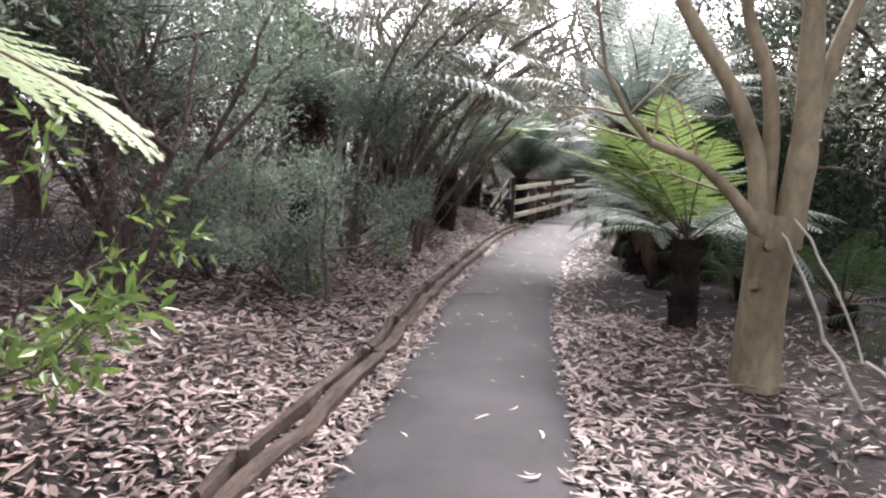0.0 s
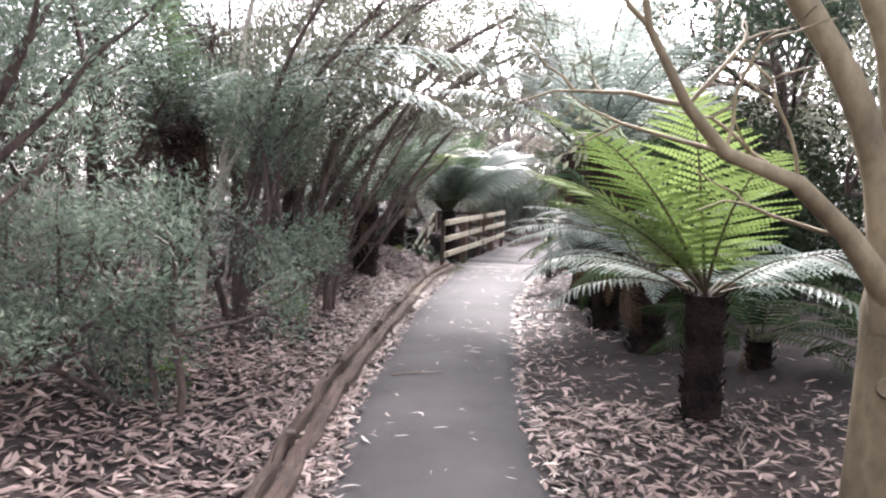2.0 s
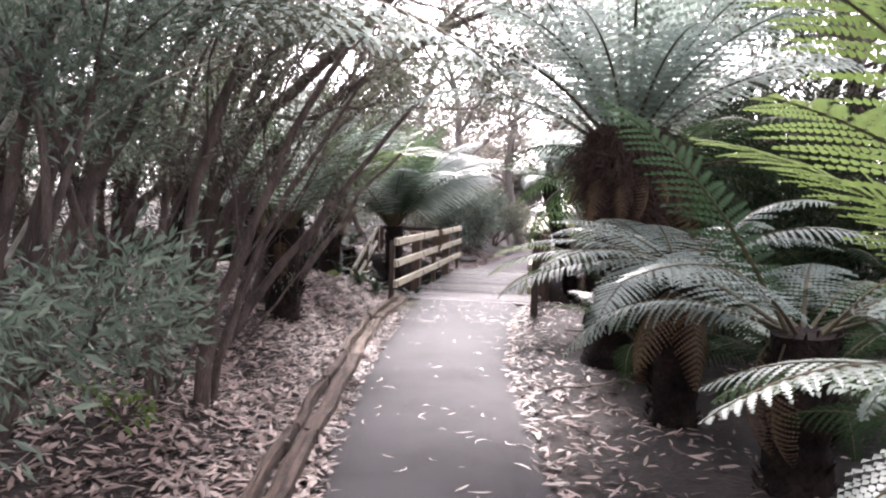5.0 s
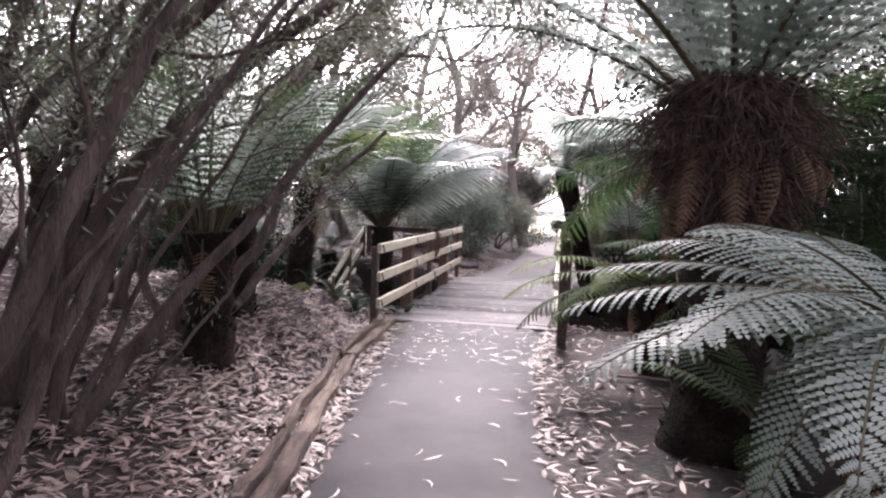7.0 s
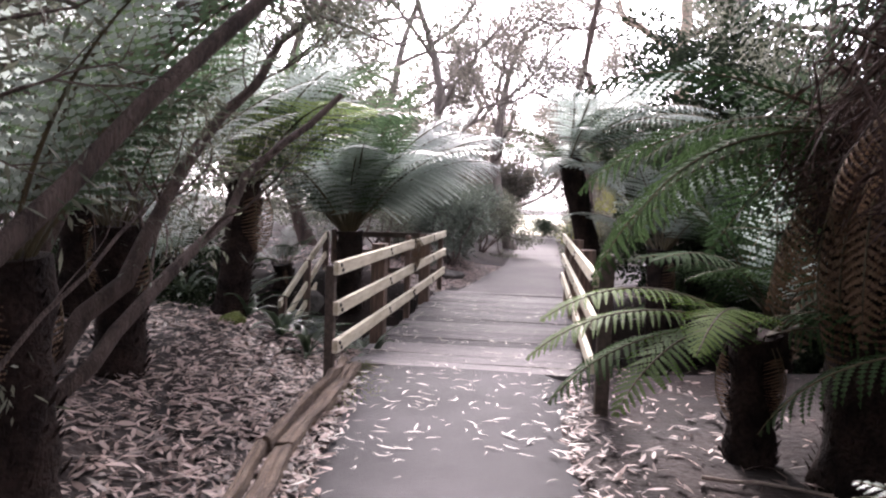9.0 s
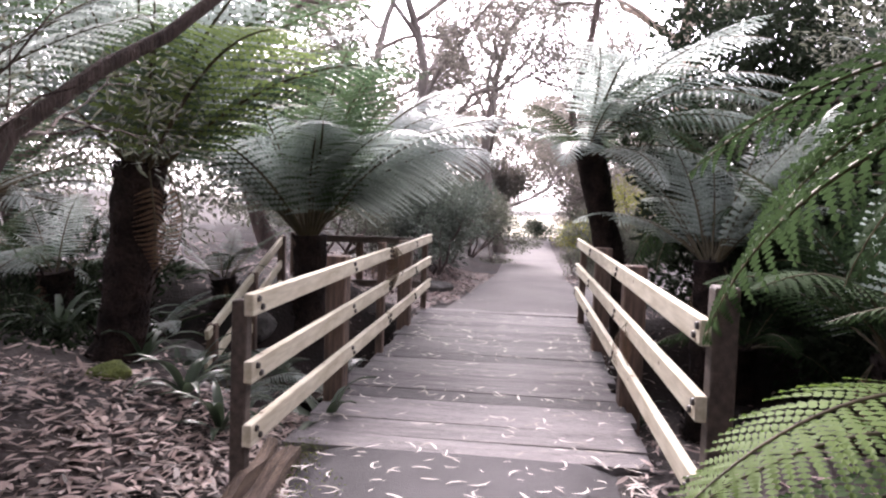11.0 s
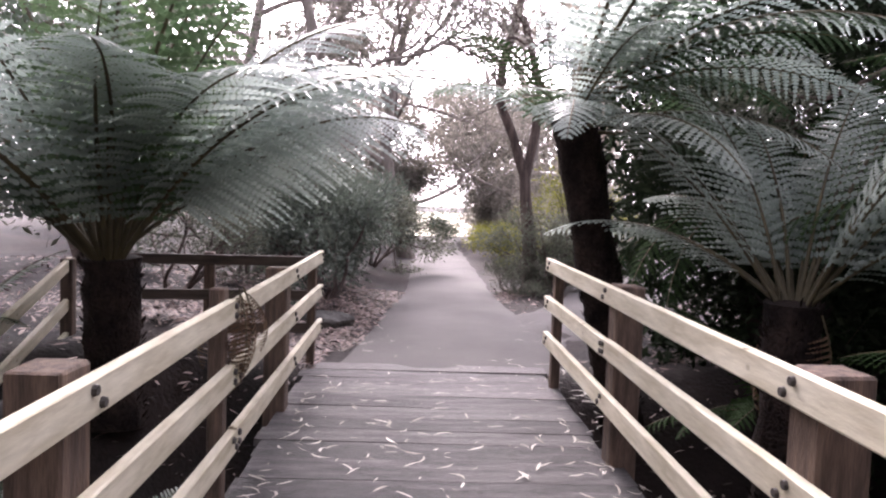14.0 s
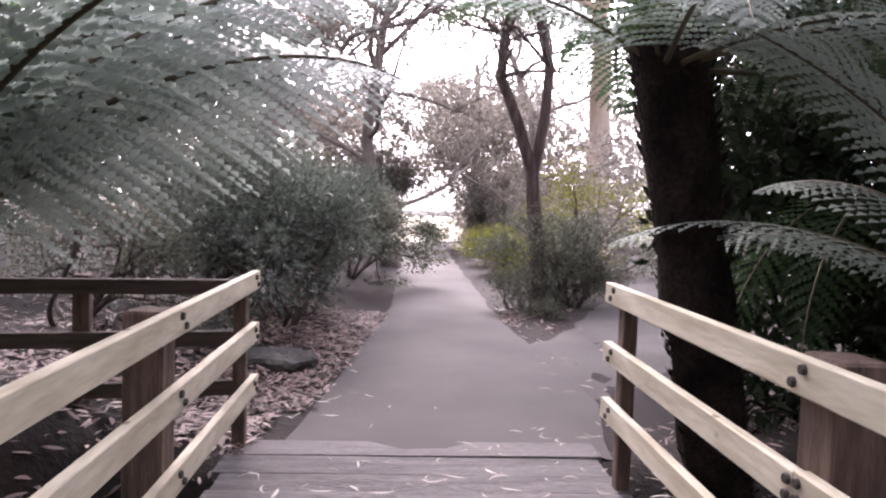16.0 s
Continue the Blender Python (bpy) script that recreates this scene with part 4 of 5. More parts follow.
# the tree beside the path, built limb by limb
def path_tree():
    z = float(ground_z(2.6, 5.6))
    root = empty("tree", pose(2.6, 5.6, z), "smooth olive-barked tree with a low fork beside the path", "tree")
    rng = np.random.default_rng(5)
    b = Build()
    pts = np.array([(0.02, 0, -0.15), (0.01, 0, 0.02), (0.01, 0, 0.2), (0.01, 0, 0.5), (0.02, 0, 0.8), (0.04, 0, 1.0), (0.06, 0, 1.16)])
    b.tube(pts, [0.225, 0.19, 0.16, 0.145, 0.142, 0.16, 0.15], 20, 0.03)
    for x, y, zz, rr in ((-0.11, -0.12, 0.72, 0.035), (-0.05, -0.15, 0.98, 0.03)):
        b.tube([(x * 0.6, y * 0.6, zz - 0.02), (x * 1.15, y * 1.15, zz)], [rr * 1.5, rr], 9)
    put("trunk", b.mesh("trunk", M_BARK, True), root)
    tips = []
    limbs = ((((-0.06, -0.03, 0.92), (-0.12, -0.02, 1.52), (-0.27, 0.0, 1.91), (-0.62, 0.05, 2.43), (-0.95, 0.1, 3.1)), 0.068),
             (((0.0, 0.05, 1.0), (0.01, 0.08, 1.6), (-0.03, 0.1, 2.05), (-0.2, 0.14, 2.45), (-0.34, 0.2, 3.3)), 0.06),
             (((0.12, 0.0, 0.95), (0.18, 0.0, 1.5), (0.19, 0.0, 1.8), (0.16, 0.0, 2.4), (0.14, -0.05, 3.8)), 0.105),
             (((0.2, 0.02, 1.6), (0.28, 0.08, 1.9), (0.36, 0.12, 2.15), (0.51, 0.2, 2.5), (0.9, 0.3, 3.3)), 0.065))
    for way, r in limbs:
        bb = Build()
        way = np.array(way)
        fine, t = np.linspace(0, 4, 17), np.arange(5)
        pts = np.stack([np.interp(fine, t, way[:, k]) for k in range(3)], 1)
        pts[1:-1] = (pts[:-2] + 2 * pts[1:-1] + pts[2:]) / 4
        p1, p2 = way[3], way[4]
        bb.tube(pts, np.linspace(r, r * 0.6, 17) * (1 + 0.04 * np.sin(np.arange(17) * 1.9)), 12, 0.04)
        for k in range(3):
            d = (p2 - p1) / np.linalg.norm(p2 - p1) + rng.normal(size=3) * 0.5
            grow(bb, pts[-1 - k], d / np.linalg.norm(d), 1.0, r * 0.45, 2, tips, rng, 0.14, 0.1, (2, 3), 0.55)
        put("limb", bb.mesh("limb", M_BARK, True), root)
    # low branch reaching over the path edge, nearly bare
    bb, few = Build(), []
    pts = np.array([(-0.04, -0.05, 1.02), (-0.3, -0.1, 1.3), (-0.55, -0.14, 1.5), (-0.86, -0.18, 1.6), (-1.02, -0.2, 1.76), (-1.18, -0.22, 2.02), (-1.3, -0.26, 2.6)])
    bb.tube(pts, [0.06, 0.042, 0.034, 0.027, 0.02, 0.014, 0.007], 8, 0.04)
    for i, d in ((2, (-0.2, 0.1, 0.9)), (2, (-0.7, 0.2, 0.3)), (3, (-0.8, -0.1, 0.25)), (3, (0.1, 0.1, 0.9)), (4, (-0.8, 0.2, 0.6)), (4, (0.4, 0, 0.8)), (5, (-0.7, 0, 0.6)), (1, (-0.6, 0.5, 0.05))):
        grow(bb, pts[i], np.array(d) / np.linalg.norm(d), 0.4, 0.011, 1, few, rng, 0.16, 0.05, (2, 3), 0.6)
    put("low_branch", bb.mesh("low_branch", M_BARK, True), root)
    bb = Build()
    for p0, p1, r in (((-0.02, -0.12, 1.12), (0.25, -0.35, 0.42), 0.011), ((0.25, -0.35, 0.42), (0.42, -0.6, -0.02), 0.013), ((0.1, -0.14, 1.15), (0.5, -0.4, 0.3), 0.009), ((0.5, -0.4, 0.3), (0.75, -0.8, 0.0), 0.012)):
        bb.tube(curve_pts(p0, p1, (0.03, 0, 0.02), 7, 0.008), r, 6, 0.05)
    put("hanging_stem", bb.mesh("hanging_stem", M_PALEBARK, True), root, label="dry pale stem leaning from the fork")
    put("crown", foliage(tips, 13000, rng, 0.075, 0.02, 0.28, M_DULLLEAF, 0.2, name="crown", origin=(2.6, 5.6, z)), root)
    tagged(put("leaf_tuft", foliage(few, 500, rng, 0.06, 0.02, 0.1, M_DULLLEAF, 0.4, name="leaf_tuft"), root), kind="stuff")


path_tree()


def tea_tree(x, y, seed, stems, label, total=9000, leaf=(0.05, 0.011), shift=1.0):
    """A many-stemmed tea tree whose bare stems lean out over the path."""
    rng = np.random.default_rng(seed)
    z = float(ground_z(x, y))
    root = empty("tea_tree", pose(x, y, z), label, "small tree", "tea trees on the bank")
    tips = []
    for (bx, by), (mx, my, mz), (ex, ey, ez), r in stems:
        b = Build()
        mx, ex, r = mx + 0.08 * mz * shift, ex + 0.16 * ez * shift, r * (rng.uniform(0.65, 1.5) if shift else rng.uniform(0.68, 0.92))
        t = np.linspace(0, 1, 14)[:, None]
        p0, p1, p2 = np.array((bx, by, -0.12)), np.array((mx, my, mz)), np.array((ex, ey, ez))
        c = 2 * p1 - (p0 + p2) / 2
        pts = p0 * (1 - t) ** 2 + 2 * c * t * (1 - t) + p2 * t ** 2 + np.cumsum(rng.normal(size=(14, 3)) * (0.032 if shift else 0.016), 0)
        b.tube(pts, np.linspace(r * 1.45, r * 0.55, 14), 9, 0.12)
        for k in range(7):
            i = int(rng.integers(6, 14))
            d = (pts[min(i + 1, 13)] - pts[i - 1])
            d = d / np.linalg.norm(d) + rng.normal(size=3) * 0.45
            d, far = d / np.linalg.norm(d), rng.uniform(0.4, 0.75)
            reach = pts[min(i, 13)] + np.outer([0.0, 1.0, 1.9], d * far) + np.array((x, y, z))
            if not in_walk(reach).any():
                grow(b, pts[min(i, 13)], d, far, r * 0.3, 2, tips, rng, 0.15, 0.12, (2, 3), 0.5)
        put("stem", b.mesh("stem", M_TEABARK, True), root)
    put("foliage", foliage(tips, total, rng, leaf[0], leaf[1], 0.22, M_DULLLEAF, 0.1, origin=(x, y, z)), root)
    return root


tea_tree(0.02, 10.5, 21, (((0, 0), (0.24, 0.12, 1.0), (0.85, 0.4, 2.2), 0.04), ((-0.3, -0.15), (-0.08, 0.1, 1.2), (0.28, 0.3, 2.4), 0.036), ((0.03, 0.08), (0.3, 0.35, 0.9), (0.98, 0.7, 2.1), 0.026),
                          ((-0.12, 0.1), (-0.35, 0.5, 1.0), (-0.1, 0.8, 2.4), 0.03), ((-0.45, 0.2), (-0.3, 0.4, 1.1), (-0.45, 0.7, 2.5), 0.034), ((-0.2, 0.05), (0.12, 0.3, 0.7), (0.55, 0.75, 1.5), 0.016)),
         "many-stemmed tea tree leaning over the path", 6000, (0.06, 0.014), 0.0)
tea_tree(-0.04, 11.95, 22, (((0, 0), (0.66, 0.4, 0.9), (2.0, 1.3, 2.35), 0.042), ((-0.08, 0.05), (0.3, 0.3, 0.95), (1.2, 0.8, 2.5), 0.03), ((0.05, -0.08), (0.35, 0.1, 0.7), (1.0, 0.4, 1.7), 0.018),
                            ((-0.12, 0), (-0.1, 0.3, 1.2), (0.25, 0.6, 2.6), 0.034), ((0.1, 0.05), (0.55, 0.5, 0.5), (1.05, 1.1, 1.25), 0.014), ((-0.05, 0.1), (0.1, 0.5, 0.9), (0.6, 1.2, 2.2), 0.024)),
         "reddish stringy-barked tea tree with a long leaning stem", 8000, (0.06, 0.014), 0.0)
tea_tree(-0.93, 12.7, 28, (((0, 0), (0.1, 0.1, 1.2), (0.6, 0.3, 2.6), 0.045), ((0.1, 0.1), (0.4, 0.4, 1.0), (1.1, 0.9, 2.4), 0.035), ((-0.1, 0.1), (-0.2, 0.3, 1.1), (0.0, 0.5, 2.6), 0.035), ((-0.2, 0), (-0.4, 0.2, 1.1), (-0.4, 0.4, 2.5), 0.03)),
         "thin leaning tea tree with a twiggy crown", 5500, (0.06, 0.014), 0.0)
tea_tree(0.25, 13.45, 23, (((0, 0), (0.5, 0.8, 0.75), (1.15, 1.6, 1.9), 0.026), ((0, 0.1), (0.3, 0.9, 1.1), (0.9, 1.8, 2.6), 0.034), ((-0.1, 0), (-0.3, 0.5, 1.1), (-0.2, 1.0, 2.6), 0.036)), "thin-stemmed tea tree on the leafy bank")
tea_tree(-0.6, 14.75, 24, (((0, 0), (0.2, 0.3, 1.1), (0.8, 0.5, 2.7), 0.05), ((-0.1, 0.1), (-0.2, 0.4, 1.2), (-0.4, 0.9, 2.8), 0.045), ((0.1, 0), (0.6, 0.3, 1.0), (1.5, 0.8, 2.4), 0.04)), "dark tea tree behind the path edge", 3500)
tea_tree(-1.35, 11.4, 25, (((0, 0), (-0.2, 0.2, 1.2), (-0.5, 0.3, 2.9), 0.04), ((0.1, 0), (0.2, 0.4, 1.2), (0.6, 0.6, 2.8), 0.035), ((0, 0.2), (0.5, 0.9, 0.9), (0.9, 1.6, 2.2), 0.03)), "thin tea tree with twiggy crown on the bank")


tea_tree(-0.35, 12.2, 26, (((0, 0), (0.5, 0.0, 1.6), (1.9, -0.1, 3.2), 0.05), ((0.1, 0.1), (0.6, 0.4, 1.7), (2.3, 0.9, 3.3), 0.045), ((0, 0.1), (0.2, 0.3, 1.6), (0.9, 0.2, 3.3), 0.04)), "tall tea tree arching over the path", 12000, (0.075, 0.02))
tea_tree(0.1, 13.9, 27, (((0, 0), (0.4, 0.1, 1.6), (1.5, 0.2, 3.2), 0.045), ((0.1, 0.1), (0.5, 0.6, 1.7), (1.9, 1.2, 3.4), 0.04)), "tall tea tree arching over the path", 4500, (0.075, 0.02))

tea_tree(-0.75, 9.7, 29, (((0, 0), (0.45, 0.1, 1.7), (1.6, 0.2, 3.2), 0.04), ((0.05, 0.1), (0.6, 0.5, 1.8), (2.1, 1.0, 3.4), 0.038), ((0, -0.1), (0.3, -0.3, 1.7), (1.2, -0.7, 3.3), 0.035)), "tall tea tree arching over the path", 8500, (0.075, 0.02), 0.0)


def pale_stem_tree():
    z = float(ground_z(-1.15, 10.0))
    root = empty("tree", pose(-1.15, 10.0, z), "crooked pale-stemmed sapling on the bank", "tree")
    rng, tips = np.random.default_rng(31), []
    for pts, r in (([(0, 0, -0.1), (0.05, 0, 0.5), (0.2, 0.05, 0.95), (0.22, 0.05, 1.4), (0.35, 0.1, 1.9), (0.42, 0.1, 2.6), (0.6, 0.1, 3.4)], 0.045),
                   ([(0, 0, 0.2), (-0.02, 0, 0.7), (0.12, 0, 1.0), (0.4, 0, 1.5), (0.62, 0.1, 2.0), (1.0, 0.2, 2.6)], 0.032),
                   ([(0.1, -0.1, -0.1), (0.28, -0.1, 0.3), (0.3, -0.1, 0.6), (0.5, -0.15, 0.95)], 0.02)):
        b = Build()
        b.tube(pts, np.linspace(r, r * 0.5, len(pts)), 9, 0.06)
        grow(b, np.array(pts[-1]), np.array((0.2, 0.1, 0.95)), 0.8, r * 0.5, 2, tips, rng)
        put("stem", b.mesh("stem", M_PALEBARK, True), root)
    put("crown", foliage(tips, 2500, rng, 0.06, 0.014, 0.25, M_DULLLEAF, name="crown"), root)


pale_stem_tree()

# feathery shrubs on the left bank
GREY = "feathery grey-green shrub with fine leaves on the bank"
shrub(-0.62, 6.95, 1.3, 0.42, M_TEALEAF, 41, GREY, 3, 9000, (0.05, 0.012), 0.24, lean=(-0.12, 0.05))
shrub(-1.55, 7.1, 1.15, 0.7, M_TEALEAF, 42, GREY, 7, 9000, (0.06, 0.012), 0.3)
shrub(-0.75, 9.45, 2.2, 0.35, M_TEALEAF, 43, GREY, 3, 11000, (0.06, 0.014), 0.34, lean=(0.15, 0))
shrub(-1.95, 6.0, 2.7, 0.35, M_TEALEAF, 44, "tall olive-green shrub with fine foliage", 5, 13000, (0.06, 0.015), 0.38, lean=(0.1, 0.05))
shrub(-2.9, 8.2, 2.9, 0.45, M_TEALEAF, 45, "tall dense grey-green shrub on the bank", 6, 13000, (0.07, 0.018), 0.42)
shrub(-2.5, 4.4, 2.6, 0.4, M_TEALEAF, 46, "leafy grey-green shrub beside the path", 5, 9000, (0.075, 0.024), 0.36)
shrub(-3.9, 6.2, 3.2, 0.5, M_DARKLEAF, 47, "tall dark shrub on the bank", 5, 13000, (0.085, 0.028), 0.42)
shrub(-2.4, 10.9, 2.6, 0.45, M_TEALEAF, 54, GREY, 5, 15000, (0.065, 0.016), 0.4)
shrub(-0.35, 9.9, 0.3, 0.9, M_BRIGHTLEAF, 48, "small green seedling in the leaf litter", 3, 120, (0.06, 0.03), 0.08, depth=1)
shrub(-0.75, 7.3, 0.25, 0.9, M_BRIGHTLEAF, 49, "small green seedling in the leaf litter", 3, 120, (0.06, 0.03), 0.08, depth=1)
shrub(-1.3, 8.9, 0.4, 0.9, M_DARKLEAF, 50, "low green herb among fallen leaves", 5, 700, (0.06, 0.03), 0.14, depth=1)
shrub(-1.42, 3.1, 1.3, 0.35, M_BRIGHTLEAF, 51, "young gum with glossy bright leaves", 6, 1300, (0.085, 0.026), 0.14, lean=(0.02, 0.1), droop=0.5, thick=0.4)
shrub(-1.5, 2.6, 1.4, 0.3, M_BRIGHTLEAF, 52, "young gum with glossy bright leaves", 5, 900, (0.09, 0.028), 0.13, lean=(0.0, 0.1), droop=0.5, thick=0.4)
shrub(-1.45, 3.5, 1.45, 0.12, M_BRIGHTLEAF, 53, "slender gum seedling with light leaves", 1, 110, (0.085, 0.022), 0.1, lean=(0.42, -0.1), droop=0.5, thick=0.35)
near_fern = tree_fern(-1.75, 1.75, 1.5, 0.16, 6, 1.5, kinds=("lime",), lo=30, hi=70, seed=19, az0=100, az1=300, label="tree fern with a lime-green frond over the path edge")
NF = 1.95 / 0.9
add_frond(near_fern, "broad", 0, (0, 0, 1.46 - 0.09 * NF - float(ground_z(-1.75, 1.75))), 9, 40, NF * 0.9, 18, True)

# beyond the bridge
DENSE = "dense grey-green bush beside the far path"
shrub(4.9, 24.6, 1.5, 0.75, M_BUSHLEAF, 61, DENSE, 8, 14000, (0.07, 0.022), 0.34)
shrub(5.7, 26.4, 1.6, 0.75, M_BUSHLEAF, 62, DENSE, 8, 14000, (0.075, 0.024), 0.36)
shrub(4.0, 25.4, 1.8, 0.75, M_BUSHLEAF, 63, DENSE, 8, 14000, (0.08, 0.024), 0.38)
shrub(6.9, 29.0, 1.6, 0.7, M_DULLLEAF, 64, DENSE, 6, 11000, (0.08, 0.026), 0.4)
shrub(3.0, 23.6, 1.1, 0.8, M_DULLLEAF, 65, "twiggy dull shrub behind the fence", 7, 4000, (0.06, 0.016), 0.26)
shrub(8.9, 25.9, 0.95, 0.9, M_DULLLEAF, 66, "twiggy grey-green shrub at the path fork", 10, 6000, (0.055, 0.016), 0.24)
shrub(8.3, 25.1, 0.35, 1.0, M_DULLLEAF, 75, "low twiggy plant at the tip of the path fork", 7, 1500, (0.05, 0.015), 0.16, depth=1)
shrub(8.3, 25.75, 0.65, 0.9, M_DULLLEAF, 76, "low twiggy plant at the tip of the path fork", 8, 4000, (0.05, 0.015), 0.22)
shrub(9.2, 25.8, 1.45, 0.5, M_DULLLEAF, 67, "loose olive shrub at the path fork", 7, 9000, (0.06, 0.02), 0.3)
shrub(9.8, 26.4, 2.0, 0.4, M_YELLOWLEAF, 68, "yellow-green leafy sapling at the path fork", 4, 4500, (0.06, 0.024), 0.3)
shrub(11.0, 30.8, 0.9, 0.8, M_YELLOWLEAF, 69, "low yellow-green bush by the far path", 7, 7000, (0.07, 0.03), 0.3)
shrub(11.9, 32.6, 1.0, 0.9, M_YELLOWLEAF, 70, "low yellow-green bush by the far path", 7, 6000, (0.07, 0.03), 0.34)
shrub(7.6, 31.8, 1.5, 0.7, M_DULLLEAF, 71, DENSE, 6, 9000, (0.09, 0.03), 0.42)
shrub(8.7, 35.8, 1.8, 0.6, M_DULLLEAF, 72, DENSE, 6, 9000, (0.1, 0.034), 0.46)
shrub(13.8, 42.3, 0.9, 0.6, M_DARKLEAF, 73, "dark bush standing in the bright end of the path", 6, 4000, (0.1, 0.035), 0.3)


def forked_tree():
    z = float(ground_z(8.75, 26.1))
    root = empty("tree", pose(8.75, 26.1, z), "slender forked tree at the path fork", "tree")
    rng, tips = np.random.default_rng(77), []
    for pts, r in (([(0.15, 0, -0.1), (0.05, 0, 0.8), (-0.05, 0, 1.5), (-0.1, 0, 2.0)], 0.13),
                   ([(-0.1, 0, 1.95), (-0.32, 0.05, 2.6), (-0.62, 0.05, 3.2), (-0.55, 0.1, 3.8), (-0.3, 0.1, 4.6), (-0.15, 0.1, 5.6), (0.1, 0, 7.0)], 0.085),
                   ([(-0.08, 0, 1.9), (0.05, -0.05, 2.7), (0.1, -0.05, 3.4), (-0.08, 0, 4.1), (-0.22, 0.05, 4.6)], 0.085)):
        b = Build()
        b.tube(pts, np.linspace(r, r * 0.7, len(pts)), 10, 0.05)
        if r < 0.1:
            for k in range(2, len(pts)):
                for w in range(2):
                    a = rng.uniform(0, 6.28)
                    grow(b, np.array(pts[k]), np.array((math.cos(a), math.sin(a), 0.3)), 0.9, 0.03, 2, tips, rng, 0.15, 0.1)
        put("trunk" if r > 0.1 else "limb", b.mesh("trunk", M_TEABARK, True), root)
    put("crown", foliage(tips, 1800, rng, 0.08, 0.02, 0.3, M_DULLLEAF, name="crown"), root)


forked_tree()
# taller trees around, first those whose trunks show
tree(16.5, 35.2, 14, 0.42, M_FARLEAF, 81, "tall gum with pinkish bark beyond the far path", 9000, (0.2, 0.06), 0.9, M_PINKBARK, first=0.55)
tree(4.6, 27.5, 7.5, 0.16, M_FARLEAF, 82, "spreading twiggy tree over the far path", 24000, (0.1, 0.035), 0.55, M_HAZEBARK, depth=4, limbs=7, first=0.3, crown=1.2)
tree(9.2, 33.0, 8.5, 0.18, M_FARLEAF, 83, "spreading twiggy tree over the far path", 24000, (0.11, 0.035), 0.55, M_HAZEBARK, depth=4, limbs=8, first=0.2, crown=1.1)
tree(6.0, 34.5, 9.5, 0.2, M_FARLEAF, 84, "leafy tree by the far path, pale with haze", 24000, (0.13, 0.045), 0.7, M_HAZEBARK, limbs=8, first=0.2)
tree(14.4, 37.2, 8.0, 0.2, M_FARLEAF, 85, "leafy tree by the far path, pale with haze", 15000, (0.13, 0.045), 0.7, M_HAZEBARK, limbs=9, first=0.12)
tree(16.2, 43.0, 9.0, 0.2, M_FARLEAF, 99, "leafy tree by the far path, pale with haze", 13000, (0.15, 0.05), 0.8, M_HAZEBARK, limbs=9, first=0.12)
tree(2.2, 25.5, 6.5, 0.15, M_DULLLEAF, 86, "leafy tree behind the bridge", 17000, (0.09, 0.032), 0.6, M_TEABARK, limbs=8, first=0.25)
tree(-3.2, 12.8, 6.0, 0.14, M_TEALEAF, 87, "grey-green tree on the bank", 17000, (0.085, 0.026), 0.6, M_TEABARK, limbs=9, first=0.2)
tree(-4.6, 9.6, 6.5, 0.16, M_TEALEAF, 88, "grey-green tree on the bank", 13000, (0.085, 0.026), 0.6, M_TEABARK, limbs=9, first=0.2)
tree(-3.0, 16.6, 6.0, 0.14, M_DULLLEAF, 89, "leafy tree on the bank", 15000, (0.09, 0.028), 0.6, M_TEABARK, limbs=9, first=0.25)
tree(-1.8, 21.5, 6.5, 0.15, M_DULLLEAF, 90, "leafy tree behind the gully", 17000, (0.09, 0.028), 0.6, M_TEABARK, limbs=9, first=0.25)
tree(5.6, 8.2, 4.6, 0.08, M_DULLLEAF, 92, "thin tree behind the ferns", 9000, (0.08, 0.025), 0.45, M_TEABARK, limbs=9, first=0.25)
tree(7.0, 10.6, 5.0, 0.1, M_DULLLEAF, 93, "thin tree behind the ferns", 9000, (0.08, 0.025), 0.45, M_TEABARK, limbs=9, first=0.25)
tree(5.6, 5.6, 5.0, 0.1, M_DULLLEAF, 94, "thin tree beside the path", 14000, (0.08, 0.025), 0.45, M_TEABARK, limbs=9, first=0.2)
tree(8.9, 15.4, 7.0, 0.14, M_DULLLEAF, 96, "dark tree beside the gully", 22000, (0.09, 0.022), 0.55, M_TEABARK, limbs=9, first=0.12)
tree(9.9, 18.8, 7.0, 0.14, M_DULLLEAF, 97, "dark tree beside the gully", 22000, (0.09, 0.022), 0.55, M_TEABARK, limbs=9, first=0.12)
tree(11.2, 21.6, 6.5, 0.14, M_DULLLEAF, 98, "olive tree beyond the bridge", 13000, (0.09, 0.03), 0.6, M_TEABARK, limbs=8, first=0.15)


# added crown that shades the ferns and darkens the gap above them
tree(6.1, 13.3, 5.6, 0.12, M_DARKLEAF, 103, "dark leafy tree added to shade the ferns", 26000, (0.1, 0.034), 0.6, M_TEABARK, limbs=11, first=0.4, crown=1.15)
tree(-1.2, 23.6, 6.0, 0.13, M_DULLLEAF, 101, "leafy tree behind the gully", 15000, (0.09, 0.028), 0.6, M_TEABARK, limbs=9, first=0.35)


